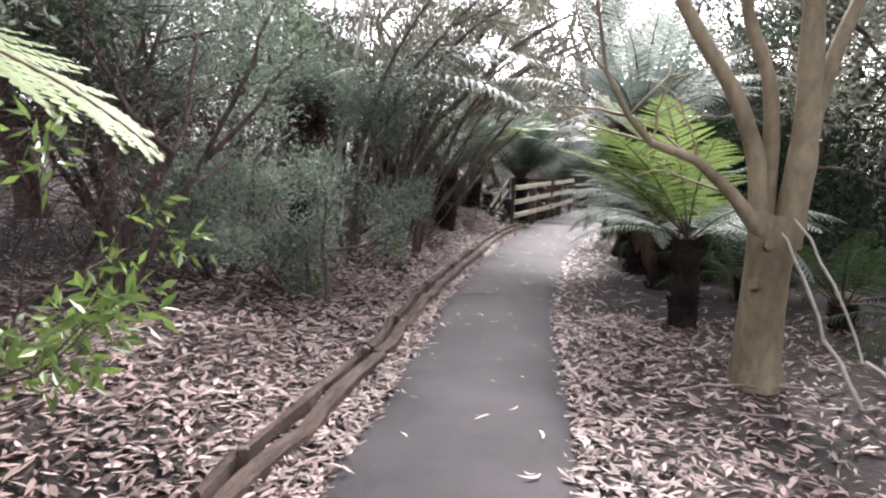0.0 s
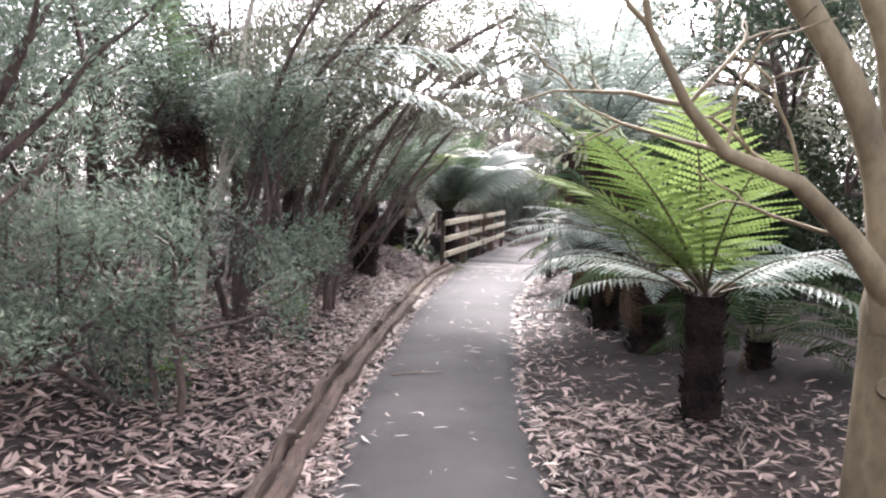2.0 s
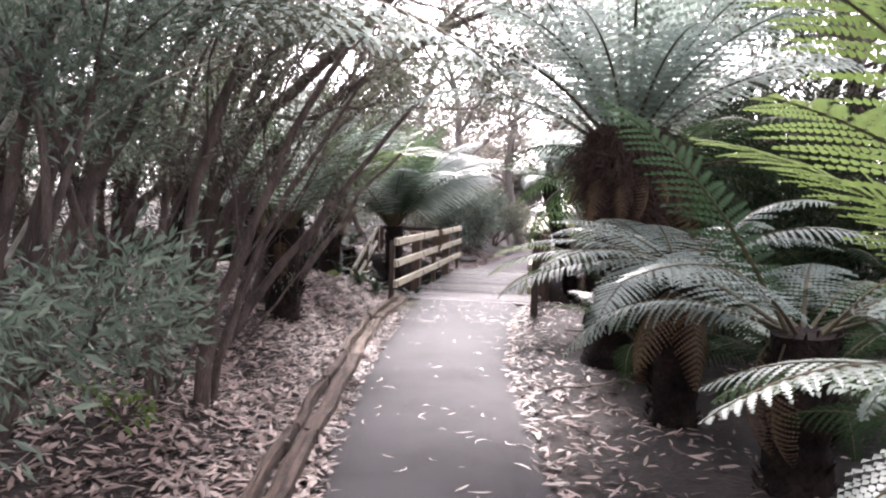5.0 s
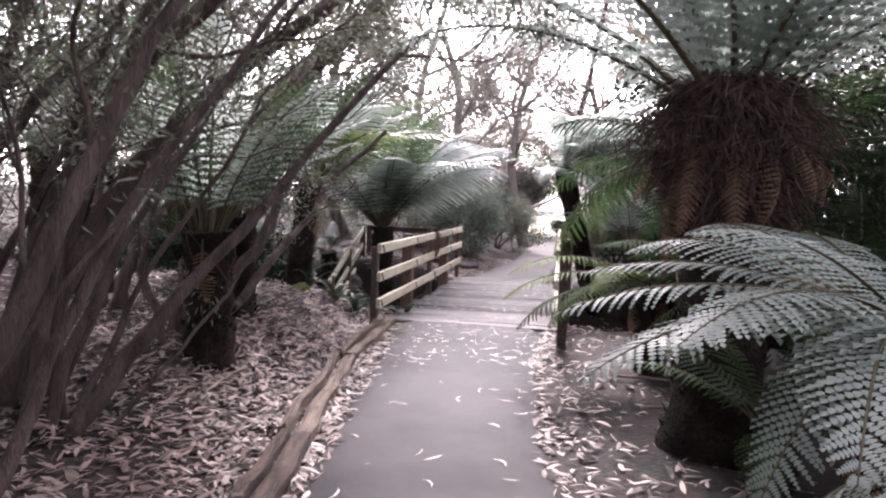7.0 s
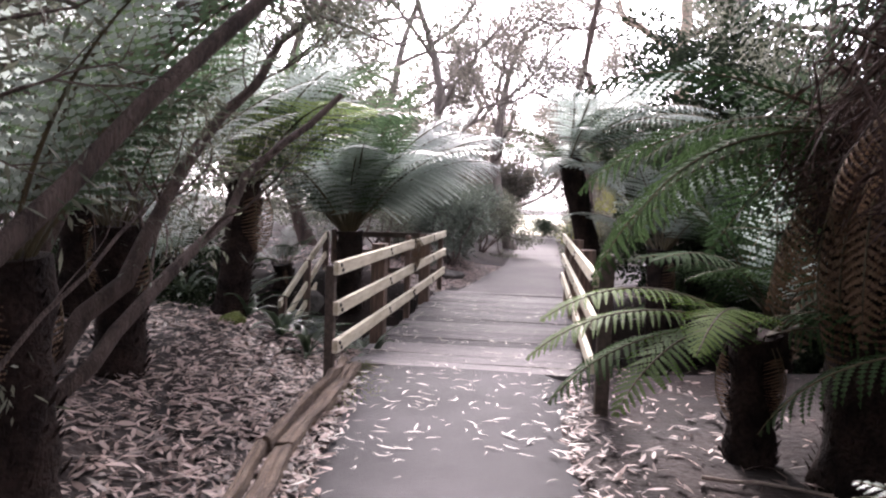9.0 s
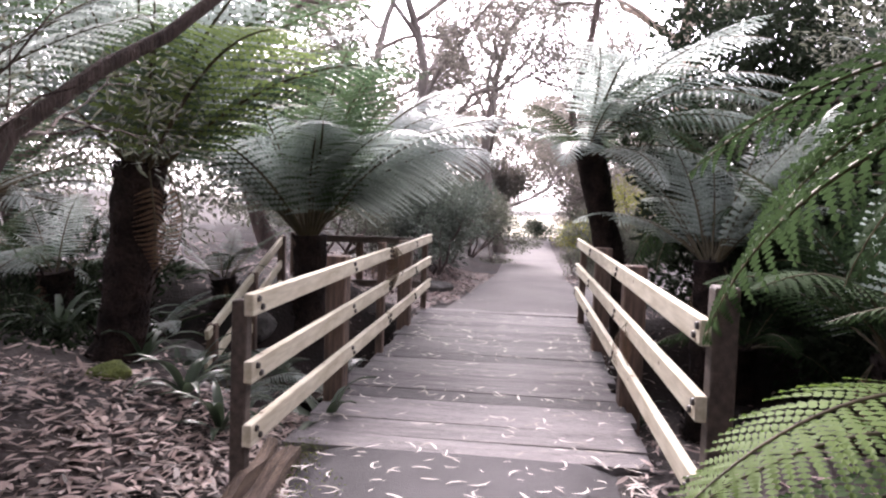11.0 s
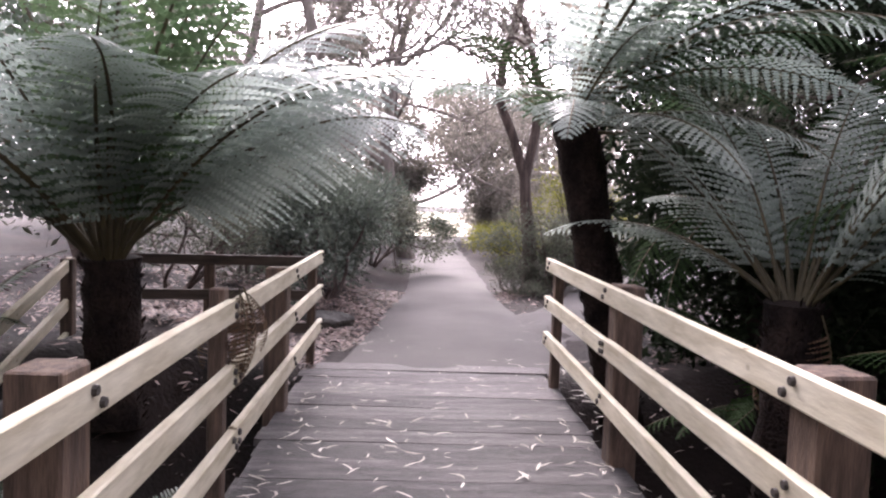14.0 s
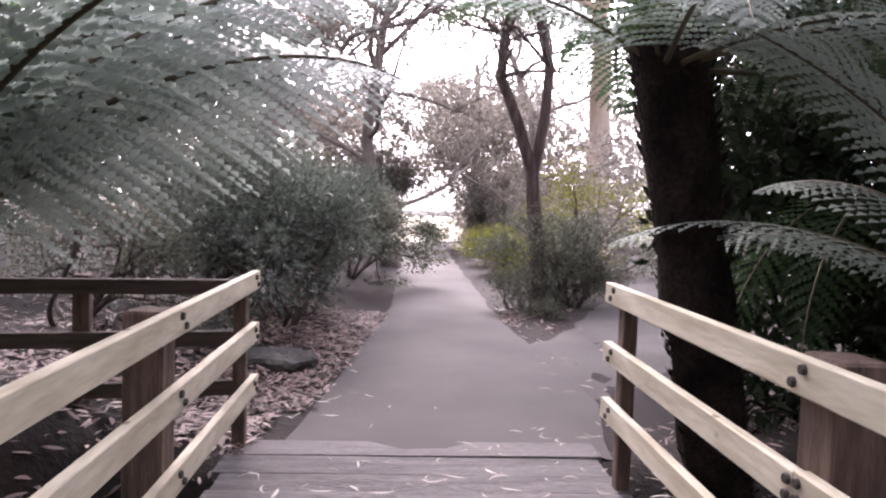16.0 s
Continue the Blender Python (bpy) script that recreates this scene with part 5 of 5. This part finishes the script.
# ---- undergrowth and far woods ----
def thicket(name, blobs, n, leaf, material, label, category, seed):
    """Uncountable leaves in uneven clumps, one mesh."""
    rng = np.random.default_rng(seed)
    blobs = np.array(blobs, float)
    w = blobs[:, 3] ** 2
    i = rng.choice(len(blobs), n, p=w / w.sum())
    d = rng.normal(size=(n, 3))
    d /= np.linalg.norm(d, axis=1)[:, None]
    rad = blobs[i, 3] * rng.uniform(0.25, 1.0, n) ** 0.45
    p = blobs[i, :3] + d * rad[:, None] * np.array([1, 1, 0.85])
    p[:, 2] = np.maximum(p[:, 2], ground_z(p[:, 0], p[:, 1]) + 0.03)
    ok = ~in_walk(p)
    p, d, n = p[ok], d[ok], int(ok.sum())
    b = Build()
    b.leaves(p, d * 0.7 + rng.normal(size=(n, 3)) * 0.7, leaf[0], leaf[1])
    ob = tagged(put(name, b.mesh(name, material)), label, category, kind="stuff")
    return ob


def bank_blobs(n, seed, side, y0, y1, d0, d1, h0, h1, r0, r1):
    rng = np.random.default_rng(seed)
    out = []
    for i in range(n):
        y = rng.uniform(y0, y1)
        d = rng.uniform(d0, d1)
        x = np.interp(y, LEFT_Y, LEFT_X) - d if side < 0 else np.interp(y, RIGHT_Y, RIGHT_X) + d
        r = rng.uniform(r0, r1)
        out.append((x, y, float(ground_z(x, y)) + rng.uniform(h0, h1), r))
    return out


thicket("undergrowth", bank_blobs(130, 1, -1, -4, 12, 2.5, 6.5, 1.5, 3.6, 0.35, 0.9), 26000, (0.09, 0.028), M_TEALEAF, "grey-green undergrowth on the rising bank", "undergrowth", 1)
thicket("undergrowth", bank_blobs(120, 12, -1, 12, 26, 4.6, 10, 0.2, 2.6, 0.4, 1.0), 26000, (0.10, 0.032), M_DULLLEAF, "dull green undergrowth on the rising bank", "undergrowth", 12)
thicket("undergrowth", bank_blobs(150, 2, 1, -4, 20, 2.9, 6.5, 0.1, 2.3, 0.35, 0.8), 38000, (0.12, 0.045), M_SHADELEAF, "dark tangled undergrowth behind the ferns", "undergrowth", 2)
thicket("undergrowth", bank_blobs(60, 3, -1, 27, 44, 2.5, 9, 0.3, 3.4, 0.6, 1.3), 30000, (0.15, 0.05), M_DULLLEAF, "hazy bushes beside the far path", "undergrowth", 3)
thicket("undergrowth", bank_blobs(50, 4, 1, 28, 46, 1.6, 4.5, 0.2, 2.4, 0.5, 1.0), 30000, (0.13, 0.045), M_FARLEAF, "twiggy bushes beside the far path, pale with haze", "undergrowth", 4)
# darkened leaf clumps fill the right side where deep shade lies
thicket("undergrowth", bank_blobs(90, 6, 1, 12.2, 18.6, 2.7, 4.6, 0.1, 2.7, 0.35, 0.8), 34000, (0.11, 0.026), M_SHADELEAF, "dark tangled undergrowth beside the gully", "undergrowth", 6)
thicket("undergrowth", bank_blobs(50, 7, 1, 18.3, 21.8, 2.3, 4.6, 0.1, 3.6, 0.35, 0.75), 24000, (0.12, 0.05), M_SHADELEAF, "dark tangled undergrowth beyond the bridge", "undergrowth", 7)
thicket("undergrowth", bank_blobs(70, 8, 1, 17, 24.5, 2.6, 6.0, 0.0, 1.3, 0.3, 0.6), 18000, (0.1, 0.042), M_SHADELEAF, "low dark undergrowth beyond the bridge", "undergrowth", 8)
thicket("twigs", bank_blobs(150, 21, -1, 2.5, 13, 2.0, 5.8, 0.3, 3.9, 0.4, 0.85), 42000, (0.34, 0.0075), M_SKIRT, "tangle of thin dry brown twigs under the shrubs", "twigs", 21)
thicket("undergrowth", bank_blobs(85, 22, -1, 4.5, 12.5, 2.4, 7.5, 2.4, 5.2, 0.5, 1.0), 32000, (0.085, 0.02), M_TEALEAF, "feathery grey-green leaves high over the bank", "undergrowth", 22)
rngw = np.random.default_rng(9)
thicket("undergrowth", [(2.2 + rngw.uniform(-1.5, 0.6), 21.4 + rngw.uniform(-0.7, 1.0), rngw.uniform(1.3, 3.8), rngw.uniform(0.3, 0.6)) for k in range(30)], 6000, (0.09, 0.03), M_DULLLEAF, "dull leaves behind the gully fern", "undergrowth", 17)
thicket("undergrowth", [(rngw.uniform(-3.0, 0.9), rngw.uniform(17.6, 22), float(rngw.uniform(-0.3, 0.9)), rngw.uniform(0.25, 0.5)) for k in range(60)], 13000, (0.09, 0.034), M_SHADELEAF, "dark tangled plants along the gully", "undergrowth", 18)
# clumps behind the rail, their shade put into the leaf colour
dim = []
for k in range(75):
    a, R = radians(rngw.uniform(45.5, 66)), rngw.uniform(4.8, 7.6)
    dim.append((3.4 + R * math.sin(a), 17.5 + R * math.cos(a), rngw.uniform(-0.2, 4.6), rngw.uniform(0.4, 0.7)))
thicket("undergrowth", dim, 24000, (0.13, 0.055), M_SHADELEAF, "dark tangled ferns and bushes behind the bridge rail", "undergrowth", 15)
# far bushes and woods get their haze from the paled leaf colour
bank = []
for k in range(150):
    q, dp, zz, r = rngw.uniform(-11, 7), rngw.uniform(-3, 4), 6.0 * rngw.uniform(0, 1) ** 1.3, rngw.uniform(0.6, 1.1)
    if abs(q) < r + 0.8 and zz < 2.2 + r:
        continue
    bank.append((13.9 + 0.92 * q + 0.387 * dp, 43.2 - 0.387 * q + 0.92 * dp, 0.2 + zz, r))
thicket("undergrowth", bank, 34000, (0.34, 0.085), M_FARLEAF, "grey-brown twiggy bushes, paled by haze, behind the end of the path", "undergrowth", 16)
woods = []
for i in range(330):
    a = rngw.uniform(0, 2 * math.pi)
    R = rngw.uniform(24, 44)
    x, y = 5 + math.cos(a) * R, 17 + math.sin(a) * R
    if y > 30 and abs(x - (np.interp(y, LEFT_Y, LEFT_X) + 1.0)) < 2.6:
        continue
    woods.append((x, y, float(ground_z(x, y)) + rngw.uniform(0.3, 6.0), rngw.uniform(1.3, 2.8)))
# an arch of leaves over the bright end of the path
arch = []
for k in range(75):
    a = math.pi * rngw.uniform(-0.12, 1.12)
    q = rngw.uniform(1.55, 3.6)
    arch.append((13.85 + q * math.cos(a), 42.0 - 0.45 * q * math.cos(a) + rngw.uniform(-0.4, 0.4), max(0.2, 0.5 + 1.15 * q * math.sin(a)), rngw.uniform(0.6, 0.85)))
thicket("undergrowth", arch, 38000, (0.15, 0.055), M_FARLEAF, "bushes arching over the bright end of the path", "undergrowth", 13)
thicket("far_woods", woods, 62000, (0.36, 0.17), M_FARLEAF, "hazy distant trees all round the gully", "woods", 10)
# unseen bushes added to close off the sky behind the start
back = [(np.interp(y, LEFT_Y, LEFT_X) + 0.7 + rngw.uniform(-7, 7), y, rngw.uniform(0.3, 4.5), rngw.uniform(0.7, 1.3)) for y in rngw.uniform(-16, -8, 70)]
thicket("undergrowth", back, 9000, (0.14, 0.045), M_DARKLEAF, "unseen dark bushes added where the path comes from", "undergrowth", 11)


# ---- leaf litter ----
def litter(n, seed):
    rng = np.random.default_rng(seed)
    y = rng.uniform(-0.5, 26, n * 2)
    side = rng.uniform(0, 1, n * 2) < 0.7
    d = np.where(side & (rng.uniform(size=n * 2) < 0.3), rng.uniform(0, 7, n * 2), rng.exponential(np.where(side, 1.7, 1.2))) - np.where(rng.uniform(size=n * 2) < 0.25, 0.10, 0.02)
    x = np.where(side, np.interp(y, LEFT_Y, LEFT_X) - d, np.interp(y, RIGHT_Y, RIGHT_X) + d)
    # few leaves lie here; thinning them also puts shade into the ground
    shade = (~side) & (y > 7.6) & (y < 20.5) & (d > 0.4 - 0.4 * (rng.uniform(size=n * 2) < 0.85))
    bare = (~side) & (y > 2.8) & (y <= 6.8) & (d > 0.08)
    keep = (d < 6.9) & ~(bare & (rng.uniform(size=n * 2) < 0.2)) & ~(side & (y > 17.2) & (y < 21.4) & (d > 0.25) & (rng.uniform(size=n * 2) < 0.82)) & ~(side & (y > 21.4) & (d > 2.0) & (rng.uniform(size=n * 2) < 0.5)) & ~(shade & (rng.uniform(size=n * 2) < 0.86)) & ~((y > 15.9) & (y < 22) & (d < 0.1))
    off = (x - 6.2) * 0.69 - (y - 21.7) * 0.72
    keep &= ~((y > 21) & (x > 6.2) & (np.abs(off) < 1.1 + 0.12 * (rng.uniform(size=n * 2) < 0.5)) & (rng.uniform(size=n * 2) < 0.96))
    keep &= ~((~side) & (y > 20.5) & (y < 22.6) & (d < 0.9) & (rng.uniform(size=n * 2) < 0.9))
    x, y = x[keep][:n], y[keep][:n]
    z = ground_z(x, y) + rng.uniform(0.008, 0.035, len(x))
    a = rng.uniform(0, 2 * np.pi, len(x))
    return x, y, z, a, rng


def flat_leaves(x, y, z, a, rng, lo, hi, ratio, tilt=0.25, bend=0.18):
    """Narrow curved leaves lying down, six corners each."""
    n = len(x)
    L = rng.uniform(lo, hi, n)
    W = L * rng.uniform(ratio * 0.7, ratio * 1.3, n) / 2
    ca, sa = np.cos(a), np.sin(a)
    k = rng.normal(size=n) * bend
    tx, ty = rng.normal(size=n) * tilt, rng.normal(size=n) * tilt
    V = []
    for u, v in ((-0.5, 0), (-0.17, 1), (0.17, 1), (0.5, 0), (0.17, -1), (-0.17, -1)):
        px = u * L
        py = v * W + k * L * (0.25 - u * u) * 1.2
        pz = np.maximum(px * tx + py * ty + abs(v) * W * 0.25, -0.012)
        V.append(np.stack([x + px * ca - py * sa, y + px * sa + py * ca, z + pz], 1))
    V = np.stack(V, 1).reshape(-1, 3)
    i = np.arange(n)[:, None] * 6
    b = Build()
    b.add(V, np.concatenate([i + [0, 1, 5], i + [1, 2, 4], i + [1, 4, 5], i + [2, 3, 4]]))
    return b


b = flat_leaves(*litter(88000, 5), 0.035, 0.125, 0.2)
tagged(put("leaf_litter", b.mesh("leaf_litter", M_LITTER)), "thick litter of dry pinkish-brown gum leaves", "leaf litter", kind="stuff")


def fallen_on_path():
    rng = np.random.default_rng(8)
    n = 2600
    y = rng.uniform(1.5, 27, n)
    lx, rx = np.interp(y, LEFT_Y, LEFT_X), np.interp(y, RIGHT_Y, RIGHT_X)
    e = rng.beta(0.5, 0.5, n)
    x = lx + (rx - lx) * e
    ok = (rng.uniform(size=n) < np.where((y > 14) & (y < 21), 1.0, 0.15)) & (y < 23)
    x, y = x[ok], y[ok]
    z = np.full(len(x), 0.032)
    b = flat_leaves(x, y, z, rng.uniform(0, 6.28, len(x)), rng, 0.04, 0.14, 0.11, 0.05, 0.7)
    m = mat("pale dry leaves", (0.20, 0.165, 0.135), (0.50, 0.45, 0.40), 3.0, 0.6, 0.0, 30, island=0.8, dark=0.15)
    tagged(put("fallen_leaves", b.mesh("fallen_leaves", m)), "scattered pale narrow gum leaves on the path and planks", "fallen leaves", kind="stuff")


fallen_on_path()


# ---- small things ----
def stick(x, y, z, az, length, r, seed, label="bleached fallen stick on the ground"):
    rng = np.random.default_rng(seed)
    b = Build()
    b.tube(curve_pts((0, 0, 0), (length, 0, 0.01), (0, length * 0.05, 0), 9, length * 0.008), np.linspace(r, r * 0.45, 9), 6, 0.08)
    for k in range(2):
        t = rng.uniform(0.3, 0.8)
        b.tube(curve_pts((length * t, length * 0.03, 0.004), (length * (t + 0.2), length * rng.uniform(-0.16, 0.16), 0.02), (0, 0, 0), 4), [r * 0.5, r * 0.4, r * 0.3, r * 0.2], 5)
    tagged(put("stick", b.mesh("stick", M_STICK, True), m=pose(x, y, z, 0, 0, az)), label, "stick", "fallen sticks")


stick(0.66, 8.35, 0.035, 8, 0.42, 0.006, 1, "thin twig lying across the path edge")
for i, (x, y, az, L, r) in enumerate(((2.0, 5.3, 10, 0.9, 0.012), (2.2, 5.0, -20, 0.7, 0.009), (-0.6, 6.9, 30, 0.6, 0.009), (-0.9, 10.1, 120, 0.9, 0.012), (-0.3, 10.9, 150, 1.1, 0.014), (3.3, 12.6, -10, 1.0, 0.012),
                                      (3.55, 13.6, -35, 1.1, 0.012), (-0.9, 12.4, 60, 1.2, 0.016), (0.5, 12.6, 75, 0.8, 0.010), (3.1, 11.2, 200, 0.7, 0.014), (2.4, 6.3, 60, 0.6, 0.01), (-1.0, 5.4, 15, 0.8, 0.010))):
    stick(x, y, float(ground_z(x, y)) + 0.035, az, L, r, 10 + i)


def rock(x, y, size, seed, moss=False, label="grey mossless rock in the leaf litter"):
    rng = np.random.default_rng(seed)
    bm = bmesh.new()
    bmesh.ops.create_icosphere(bm, subdivisions=3, radius=1)
    o = rng.uniform(-9, 9, 3)
    for v in bm.verts:
        f = 1 + 0.35 * noise.noise(Vector(v.co) * 1.1 + Vector(o)) + 0.12 * noise.noise(Vector(v.co) * 3 + Vector(o))
        v.co = Vector((v.co.x * size[0], v.co.y * size[1], v.co.z * size[2])) * f
    me = bpy.data.meshes.new("rock")
    bm.to_mesh(me)
    bm.free()
    me.materials.append(M_MOSS if moss else M_ROCK)
    tagged(put("mossy_stone" if moss else "rock", me, m=pose(x, y, float(ground_z(x, y)) + size[2] * 0.25, 0, 0, rng.uniform(0, 360))), label, "stone", "rocks round the gully")


rock(4.55, 23.2, (0.32, 0.24, 0.13), 1, label="flat grey rock beside the far path")
for i, (x, y, a) in enumerate(((1.6, 19.2, 0.3), (1.1, 19.8, 0.35), (0.6, 19.2, 0.28), (1.9, 20.4, 0.25), (0.2, 20.0, 0.4), (1.4, 18.5, 0.22), (5.9, 17.3, 0.3), (6.6, 16.0, 0.25))):
    rock(x, y, (a, a * 0.8, a * 0.6), 10 + i, label="dark rock in the gully beside the bridge")
rock(1.08, 17.0, (0.12, 0.1, 0.07), 30, True, "small green moss mound in the leaf litter")


def strap_plant(x, y, n, length, seed, label="clump of strap-leaved green plants in the gully"):
    rng = np.random.default_rng(seed)
    z = float(ground_z(x, y))
    root = empty("strap_plant", pose(x, y, z), label, "plant", "strap-leaved plants")
    for i in range(n):
        b = Build()
        a, L = rng.uniform(0, 6.28), length * rng.uniform(0.7, 1.2)
        el = rng.uniform(0.6, 1.4)
        pts, q = [], np.zeros(3)
        for k in range(7):
            pts.append(q.copy())
            g = el - 1.7 * (k / 6) ** 1.6
            q = q + np.array([math.cos(a) * math.cos(g), math.sin(a) * math.cos(g), math.sin(g)]) * L / 6
        pts = np.array(pts)
        w = 0.028 * np.array([0.5, 0.9, 1, 1, 0.85, 0.55, 0.05])[:, None]
        sd = np.array([-math.sin(a), math.cos(a), 0])
        V = np.concatenate([pts - sd * w + [0, 0, 0.008], pts, pts + sd * w + [0, 0, 0.008]])
        j = np.arange(6)
        b.add(V, np.concatenate([np.stack([j, j + 1, 7 + j + 1, 7 + j], 1), np.stack([7 + j, 7 + j + 1, 14 + j + 1, 14 + j], 1)]))
        put("leaf", b.mesh("leaf", M_DARKLEAF, True), root)


for i, (x, y, n, L) in enumerate(((1.45, 18.1, 16, 0.55), (1.75, 17.9, 14, 0.5), (1.3, 18.7, 14, 0.5), (2.3, 18.2, 12, 0.5), (2.0, 17.4, 10, 0.4), (0.8, 18.6, 12, 0.45), (5.4, 17.4, 10, 0.45), (5.7, 18.9, 10, 0.45), (1.5, 16.95, 12, 0.42), (1.72, 16.6, 10, 0.38), (1.2, 17.45, 12, 0.45), (1.0, 18.1, 12, 0.45), (1.75, 17.5, 12, 0.45), (2.35, 17.0, 12, 0.5), (2.25, 17.7, 14, 0.55), (2.65, 17.9, 12, 0.5), (2.0, 18.5, 14, 0.55), (2.7, 18.7, 12, 0.5), (1.55, 19.3, 14, 0.5), (1.0, 19.3, 12, 0.5), (0.55, 18.1, 12, 0.5))):
    strap_plant(x, y, n, L, 60 + i)


def moss_patch(x, y, r, seed):
    rng = np.random.default_rng(seed)
    n = 500
    a, d = rng.uniform(0, 6.28, n), r * rng.uniform(0, 1, n) ** 0.7
    p = np.stack([x + np.cos(a) * d * 0.55 + 0.35 * np.sin(a) * d, y + np.sin(a) * d, np.full(n, 0.018)], 1)
    b = Build()
    b.leaves(p, np.stack([rng.normal(size=n), rng.normal(size=n), np.full(n, 0.3)], 1), 0.012, 0.01)
    tagged(put("moss", b.mesh("moss", M_MOSS)), "thin green moss on the path edge", "moss", kind="stuff")


moss_patch(2.0, 15.6, 0.5, 1)
moss_patch(2.1, 16.2, 0.3, 2)


def dead_frond(s, u, z, az, el, length, label="dry brown frond caught on the bridge rail"):
    x, y, _ = bp(s, u, 0)
    leaf, stalk = FRONDS["dead"][2]
    m = Matrix.Translation((x, y, z)) @ Euler((0, -radians(el), radians(az))).to_matrix().to_4x4() @ Matrix.Diagonal((length, length, length, 1))
    f = tagged(put("dead_frond", leaf, m=m), label, "frond", "dry fronds on the rails")
    put("stalk", stalk, f)


dead_frond(18.6, UL + 0.035, 1.0, 35, -62, 0.55)
dead_frond(18.58, UL + 0.03, 0.97, 300, -70, 0.5)
dead_frond(18.62, UL + 0.03, 0.98, 20, -35, 0.34)
dead_frond(18.55, UL + 0.03, 1.0, 80, -50, 0.36)
dead_frond(18.66, UL - 0.02, 0.97, 200, -30, 0.4)
dead_frond(16.7, UR - 0.03, 0.68, 160, -45, 0.3)
dead_frond(16.75, UR - 0.03, 0.66, 240, -40, 0.28)
